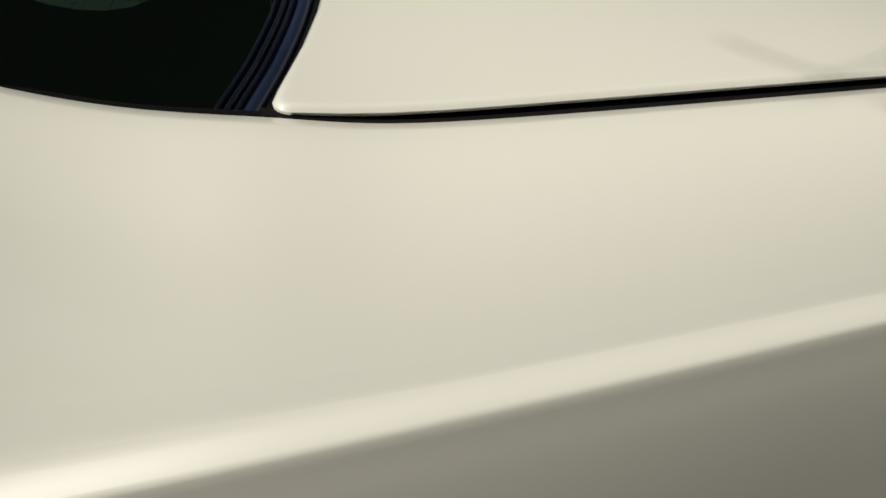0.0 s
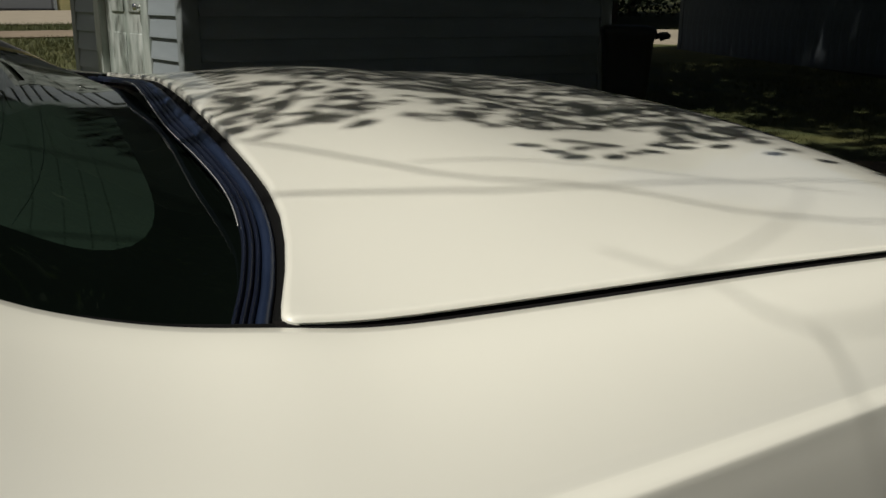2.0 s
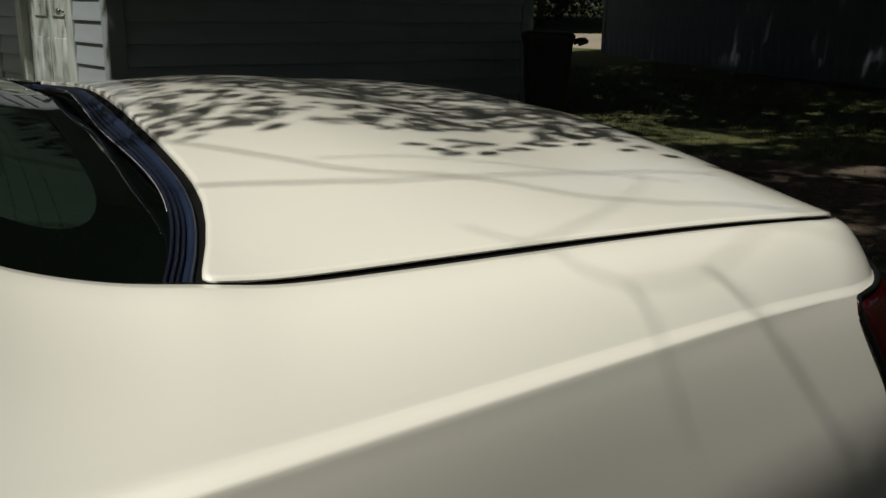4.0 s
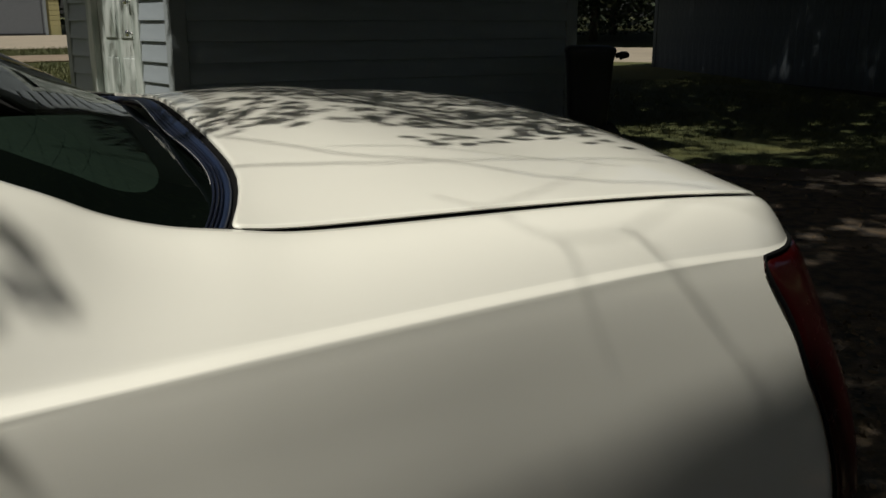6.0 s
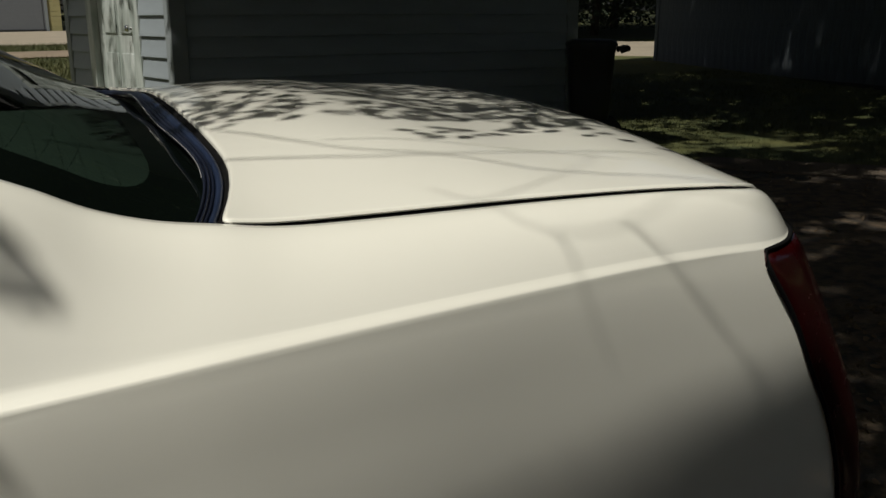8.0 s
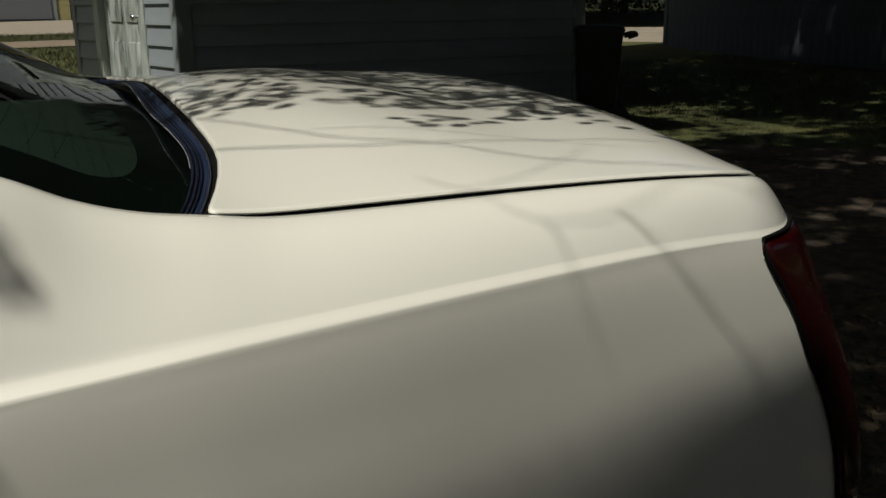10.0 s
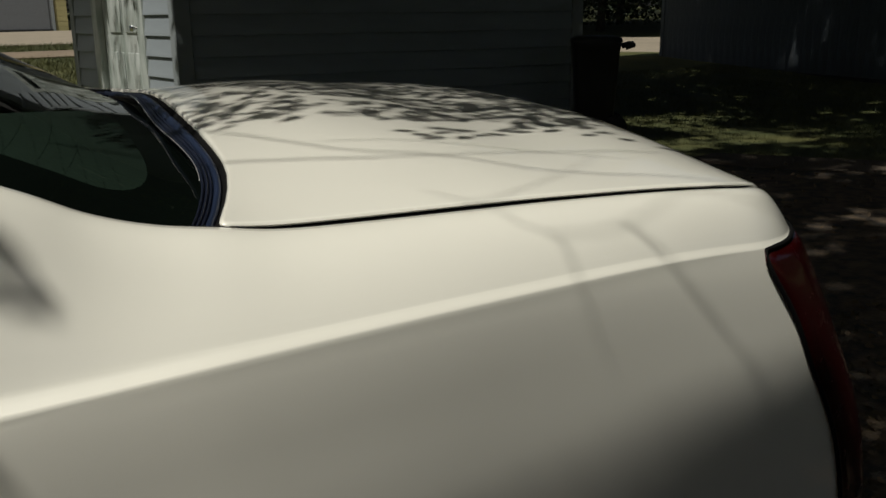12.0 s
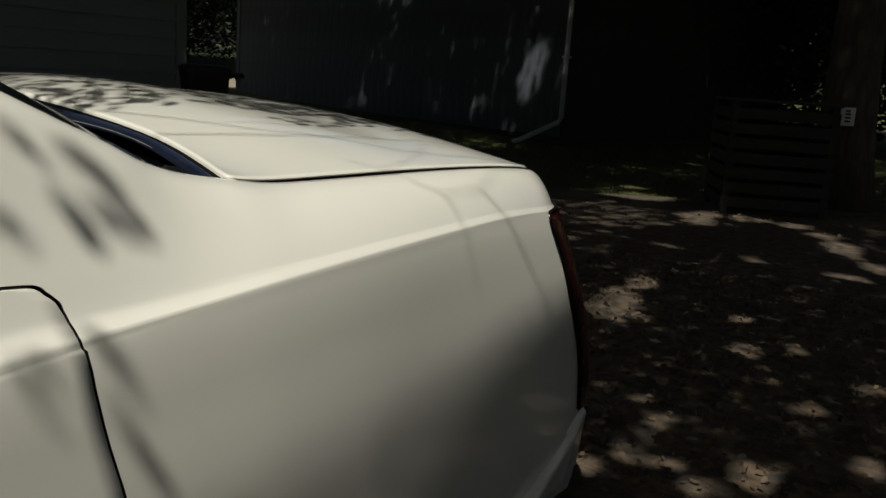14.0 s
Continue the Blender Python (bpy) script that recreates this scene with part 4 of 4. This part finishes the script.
canopy(yard_tree, [(11.4, 19.0, 4.2, 6.1, 650, 8.0, 12.0), (9.2, 11.4, 4.2, 6.0, 500, 8.0, 12.0)], 2.0)
canopy(yard_tree, [(11.4, 12.3, 6.2, 7.1, 110, 8.0, 12.0)], 2.0, length=0.10, width=0.06)

# the tree over the car: a limb with twigs and feathery leaves between the sun and the boot lid
over = build_tree(-4.6, 3.2, 7.5, 0.24, [(-2.6, 1.0, 4.7), (-1.2, 0.6, 4.9), (-3.4, -0.4, 4.5), (-0.6, 2.6, 5.2), (-2.4, 4.6, 5.8), (-5.5, -2.5, 5.6), (-7.5, -5.0, 6.0)], "leafy tree whose twigs hang over the car", 23)


def twig(points, k, r0, r1):
    """A twig whose shadow runs through the given places."""
    pts = [Vector(p) + SUN * (k + 0.06 * i) for i, p in enumerate(points)]
    n = len(pts) - 1
    return part("twig", tube(pts, [r0 + (r1 - r0) * i / n for i in range(n + 1)], 6), BARK, over)


twig([(-0.5, 0.56, 1.10), (-0.1, 0.36, 1.03), (0.07, 0.273, 1.014), (0.18, 0.229, 1.016), (0.285, 0.20, 1.015), (0.40, 0.198, 1.012), (0.55, 0.21, 1.004), (0.70, 0.205, 0.995), (0.85, 0.19, 0.98)], 2.4, 0.0034, 0.0020)
twig([(-0.25, 0.9, 1.12), (0.03, 0.56, 1.04), (0.12, 0.42, 1.037), (0.17, 0.343, 1.034), (0.235, 0.265, 1.026), (0.29, 0.23, 1.021), (0.37, 0.21, 1.015), (0.45, 0.175, 1.004), (0.53, 0.12, 0.99), (0.65, 0.075, 0.978), (0.75, 0.055, 0.972), (0.90, 0.01, 0.945)], 2.2, 0.0026, 0.0020)
twig([(0.23, 0.30, 1.032), (0.36, 0.285, 1.027), (0.50, 0.25, 1.012), (0.60, 0.215, 1.002), (0.74, 0.15, 0.985)], 2.0, 0.0014, 0.0010)
twig([(0.32, 0.062, 0.983), (0.35, 0.028, 0.975), (0.398, -0.004, 0.96), (0.415, -0.042, 0.945), (0.462, -0.061, 0.927), (0.542, -0.061, 0.923), (0.60, -0.053, 0.926), (0.654, -0.038, 0.938), (0.717, -0.014, 0.951), (0.758, -0.001, 0.953), (0.816, -0.010, 0.944), (0.883, -0.021, 0.923), (0.963, 0.004, 0.896)], 2.6, 0.0012, 0.0015)
twig([(0.345, -0.005, 0.966), (0.422, 0.021, 0.973), (0.50, 0.05, 0.977), (0.577, 0.092, 0.982), (0.65, 0.14, 0.988), (0.70, 0.19, 0.994)], 2.8, 0.0015, 0.0012)
twig([(0.466, -0.061, 0.927), (0.474, -0.072, 0.912), (0.480, -0.084, 0.897), (0.484, -0.113, 0.852), (0.496, -0.116, 0.815), (0.510, -0.117, 0.779), (0.535, -0.118, 0.73)], 2.6, 0.0017, 0.0009)
twig([(0.585, -0.057, 0.924), (0.60, -0.056, 0.922), (0.624, -0.072, 0.899), (0.649, -0.092, 0.867), (0.688, -0.096, 0.824), (0.731, -0.096, 0.776), (0.77, -0.097, 0.735), (0.81, -0.097, 0.695), (0.87, -0.09, 0.63)], 1.8, 0.0014, 0.0010)
twig([(0.60, -0.056, 0.922), (0.645, -0.078, 0.893), (0.675, -0.094, 0.855), (0.72, -0.098, 0.80), (0.765, -0.098, 0.755)], 2.6, 0.0013, 0.0008)


def broad_leaves(places, near, far, length, width, along=Vector((1.0, 0.12, 0.0)), turn=0.6, tip=0.5):
    """Oval leaves held out flat to the light, with their shadows at the given places."""
    bm = bmesh.new()
    for x, y, z in places:
        n = (SUN + Vector(rng.normal(size=3)) * tip * 0.5).normalized()
        d = (along - n * along.dot(n)).normalized()
        w = n.cross(d)
        a = rng.normal() * turn
        d, w = d * math.cos(a) + w * math.sin(a), w * math.cos(a) - d * math.sin(a)
        c = Vector((x, y, z)) + SUN * rng.uniform(near, far)
        ln, wd = length * rng.uniform(0.75, 1.25), width * rng.uniform(0.8, 1.2)
        bm.faces.new([bm.verts.new(c + d * ln * u + w * wd * v + n * wd * 0.25 * abs(v)) for u, v in ((-0.5, 0), (-0.3, 0.38), (0.0, 0.5), (0.3, 0.34), (0.5, 0), (0.3, -0.34), (0.0, -0.5), (-0.3, -0.38))])
    return part("leaves", bm, LEAF, over)


def lid_at(x, y):
    """Point of the boot lid on the tilted car."""
    return x, y, 0.98 + (deck(x, y) - 0.98) * math.cos(math.radians(TILT)) + y * math.sin(math.radians(TILT))


def on_lid():
    while True:
        x, y = rng.uniform(-0.10, 1.08), rng.uniform(0.20, 1.75)
        edge = lerp([(-0.10, 0.90), (0.05, 0.52), (0.13, 0.47), (0.20, 0.45), (0.27, 0.44), (0.31, 0.47), (0.34, 0.43), (0.385, 0.43), (0.405, 0.38), (0.44, 0.345), (0.50, 0.34), (0.58, 0.365), (0.65, 0.385), (0.75, 0.39), (0.83, 0.33), (0.90, 0.29), (1.05, 0.2)], x)
        lump = noise.noise((x * 6, y * 4, 2.0)) + 0.6 * noise.noise((x * 16, y * 9, 6.0))
        lump += 0.25 * ease(0.36, 0.46, x)
        if y > edge + 0.03 * lump and rng.random() < ease(-0.55 - 0.3 * ease(edge, edge + 0.5, y), 0.25, lump):
            return lid_at(x, y)


broad_leaves([on_lid() for _ in range(2500)], 1.9, 2.9, 0.046, 0.018)
# single leaves at the edge of the shade
broad_leaves([lid_at(x, y) for x, y in ((0.402, 0.34), (0.44, 0.295), (0.425, 0.315), (0.503, 0.302), (0.585, 0.337), (0.65, 0.358), (0.548, 0.325), (0.475, 0.335), (0.72, 0.36), (0.78, 0.32), (0.85, 0.29), (0.92, 0.25), (0.53, 0.36), (0.62, 0.37))], 1.5, 1.9, 0.046, 0.020, turn=0.25, tip=0.2)
def tilted(p):
    """A place on the level car, moved to where the tilted car has it."""
    return car_root.matrix_world @ Vector(p)


def hung_leaves(streaks, width):
    """Long leaves that hang broadside to the sun; each streak runs from the first to the last place of its shadow on the car's side."""
    bm = bmesh.new()
    for ends, many in streaks:
        a, b = (tilted((x, side_y(x, z) - 0.002, z)) for x, z in ends)
        for q in range(many):
            u0, u1 = (q - 0.18) / many, (q + 1.12) / many
            up = SUN * rng.uniform(2.7, 3.5)
            p0, p1 = a.lerp(b, u0) + up, a.lerp(b, u1) + up
            d = p1 - p0
            w = d.cross(SUN).normalized()
            off = w * rng.normal() * 0.004
            wd = width * rng.uniform(0.75, 1.25)
            bm.faces.new([bm.verts.new(p0 + off + d * (0.5 + h) + w * wd * v) for h, v in ((-0.5, 0), (-0.3, 0.36), (-0.02, 0.5), (0.26, 0.38), (0.5, 0), (0.28, -0.36), (0.0, -0.5), (-0.28, -0.38))])
    return part("leaves", bm, LEAF, over)


STREAKS = [
    (((-0.285, 1.046), (-0.205, 0.920)), 4),
    (((-0.325, 0.992), (-0.285, 0.920)), 2),
    (((-0.278, 0.978), (-0.235, 0.925)), 2),
    (((-0.368, 1.072), (-0.325, 1.030)), 2),
    (((-0.300, 1.045), (-0.284, 1.022)), 1),
    (((-0.402, 0.985), (-0.372, 0.938)), 2),
    (((-0.330, 0.840), (-0.266, 0.758)), 2),
    (((-0.292, 0.727), (-0.200, 0.580)), 4),
    (((-0.408, 0.828), (-0.385, 0.752)), 2),
    (((-0.384, 0.830), (-0.372, 0.795)), 1),
    (((-0.440, 1.010), (-0.425, 0.960)), 1),
]
hung_leaves(STREAKS, 0.021)
hung_leaves([(((x0 + 0.012, z0 - 0.004), (x1 + 0.008, z1 + 0.01)), n) for ((x0, z0), (x1, z1)), n in STREAKS[:3]], 0.011)


# low sprays shade the lower tail end of the car's side
def spray(n, deep, off, length, width):
    gx = rng.uniform(0.12, 1.36, n)
    rim = -0.035 + 0.118 * (gx - 0.434) - 0.06 * (1 - np.clip((gx - 0.12) / 0.4, 0, 1))
    gy = rim - off - deep * rng.random(n)
    leaf_mesh("leaves", lifted(gx, gy, rng.uniform(3.4, 4.3, n)), length, width, LEAF, over)


spray(1500, 0.32, 0.055, 0.10, 0.06)
spray(17000, 0.075, 0.004, 0.024, 0.015)
# unseen crown leaves, added to shade the strip behind the car and the ground beside it
canopy(over, [(-7.0, 2.6, 2.3, 6.4, 380, 4.6, 7.2), (-8.0, 0.7, -8.0, -0.45, 300, 4.8, 7.4)], 0.36)

# tag on the trunk
tag = thing("tree_tag", "small white tag nailed to the tree trunk", "tag", at=(8.58, 1.1, 0.86), rz=-76)
part("plate", boxed(-0.07, 0.07, -0.005, 0.0, 0, 0.18, 0.002), WHITE, tag)
for z, w in ((0.035, 0.03), (0.07, 0.035), (0.105, 0.03), (0.135, 0.025)):
    part("bar", boxed(-0.01 - w * 0.3, w, -0.0075, -0.0052, z, z + 0.018), DARK, tag)


# woods added all round, blocking low sky; the thicket between the garage and the house
def woods():
    out = []
    for _ in range(110000):
        a = rng.uniform(0, 2 * math.pi)
        a2 = a if a < math.pi else a - 2 * math.pi
        d = rng.uniform(40, 54)
        x, y = d * math.cos(a), d * math.sin(a)
        top = (21 - 13 * ease(-0.75, -0.5, a2) * (1 - ease(0.80, 0.90, a2))) + 5 * noise.noise((x * 0.12, y * 0.12, 0))
        out.append((x, y, rise(x, y) + top * rng.random() ** 0.8))
    return np.array(out)


tagged(leaf_mesh("woods", woods(), 0.62, 0.40, SHADELEAF), "dark leafy woods added round the plots to block the low sky", "woods", kind="stuff")


# unseen leaf layer added above a thicket to keep the sun off it
def shade_over(tree, x0, x1, y0, y1):
    canopy(tree, [(x0, x1, y0, y1, 900, 5.5, 8.5)], 2.0, length=0.26, width=0.16)


def thicket(x, y, spread, tall, n, label, seed, low=0.2):
    t = thing("tree", label, "tree")
    z = rise(x, y)
    part("trunk", limb((x, y, z - 0.1), (x + 0.3, y + 0.2, z + tall * 0.6), 0.16, 0.06, 0.0, 8, seed), BARK, t)
    c = rng.normal(size=(n, 3)) * (spread, spread, tall * 0.26) + (x, y, z + tall * 0.58)
    leaf_mesh("crown", c[c[:, 2] > z + low], 0.19, 0.11, SHADELEAF, t)
    return t


shade_over(thicket(17.5, 24.5, 2.0, 6.0, 22000, "dark leafy tree beyond the far path", 41), 12.5, 24.5, 20.8, 32.0)
thicket(21.5, 29.0, 2.2, 7.0, 22000, "dark leafy tree at the back of the plot", 43)
shade_over(thicket(21.0, 5.9, 1.5, 6.0, 16000, "dark leafy tree beside the house", 47), 18.0, 26.0, 2.5, 10.0)
shade_over(thicket(18.5, 2.9, 1.5, 6.0, 16000, "dark leafy tree at the drive's end", 53), 16.5, 24.5, 0.0, 8.0)


# ---- grass and litter ----
def blades(n, inside, area, tall, label):
    pts, faces = [], []
    while len(faces) < n:
        x, y = rng.uniform(area[0], area[1]), rng.uniform(area[2], area[3])
        if not inside(x, y):
            continue
        z, h, a = rise(x, y) - 0.02, rng.uniform(0.4, 1.2) * tall, rng.uniform(0, 2 * math.pi)
        dx, dy, l = 0.08 * tall * math.cos(a), 0.08 * tall * math.sin(a), rng.uniform(-0.6, 0.6, 2) * tall
        i = len(pts)
        pts += [(x - dx, y - dy, z), (x + dx, y + dy, z), (x + l[0], y + l[1], z + h)]
        faces.append((i, i + 1, i + 2))
    me = bpy.data.meshes.new("grass")
    me.from_pydata(pts, [], faces)
    me.materials.append(BLADE)
    return tagged(new("grass", me), label, "grass", kind="stuff")


def on_lawn(x, y):
    edge = lerp([(3.5, 5.2), (4.8, 4.9), (6.4, 3.1), (7.9, 1.7), (9.6, 0.8), (14.0, -1.0)], x)
    return y > edge and not (x < 5.9 and y > 6.6 + (x - 1) * 0.25) and noise.noise((x * 1.3, y * 1.3, 5)) > -0.35


blades(60000, on_lawn, (3.5, 14.0, 0.5, 12.0), 0.05, "short patchy grass on the lawn")
blades(26000, lambda x, y: not 21.0 < y < 23.8 + 0.15 * math.sin(3 * x), (-6.0, 2.6, 14.0, 27.0), 0.11, "sunlit ragged grass beyond the garage")

LITTER = mat("dry_leaf", (0.13, 0.09, 0.05), 0.8, vary=0.4, scale=4, fine=20, second=(0.10, 0.07, 0.04))
near = np.stack([rng.uniform(1.3, 4.6, 3200), rng.uniform(-1.2, 1.5, 3200), rng.uniform(0.016, 0.026, 3200)], 1)
lit = np.stack([rng.uniform(1.6, 12.5, 2600), rng.uniform(-6, 4.5, 2600), rng.uniform(0.018, 0.03, 2600)], 1)
lit = np.array([p for p in lit if p[1] < lerp([(1.6, 5.0), (4.8, 5.0), (6.4, 3.4), (7.9, 1.9), (9.6, 0.8), (12.5, -2.2)], p[0])])
tagged(leaf_mesh("litter", np.concatenate([near, lit]), 0.034, 0.018, LITTER, sides=6), "dry leaves scattered on the drive", "leaves", kind="stuff")
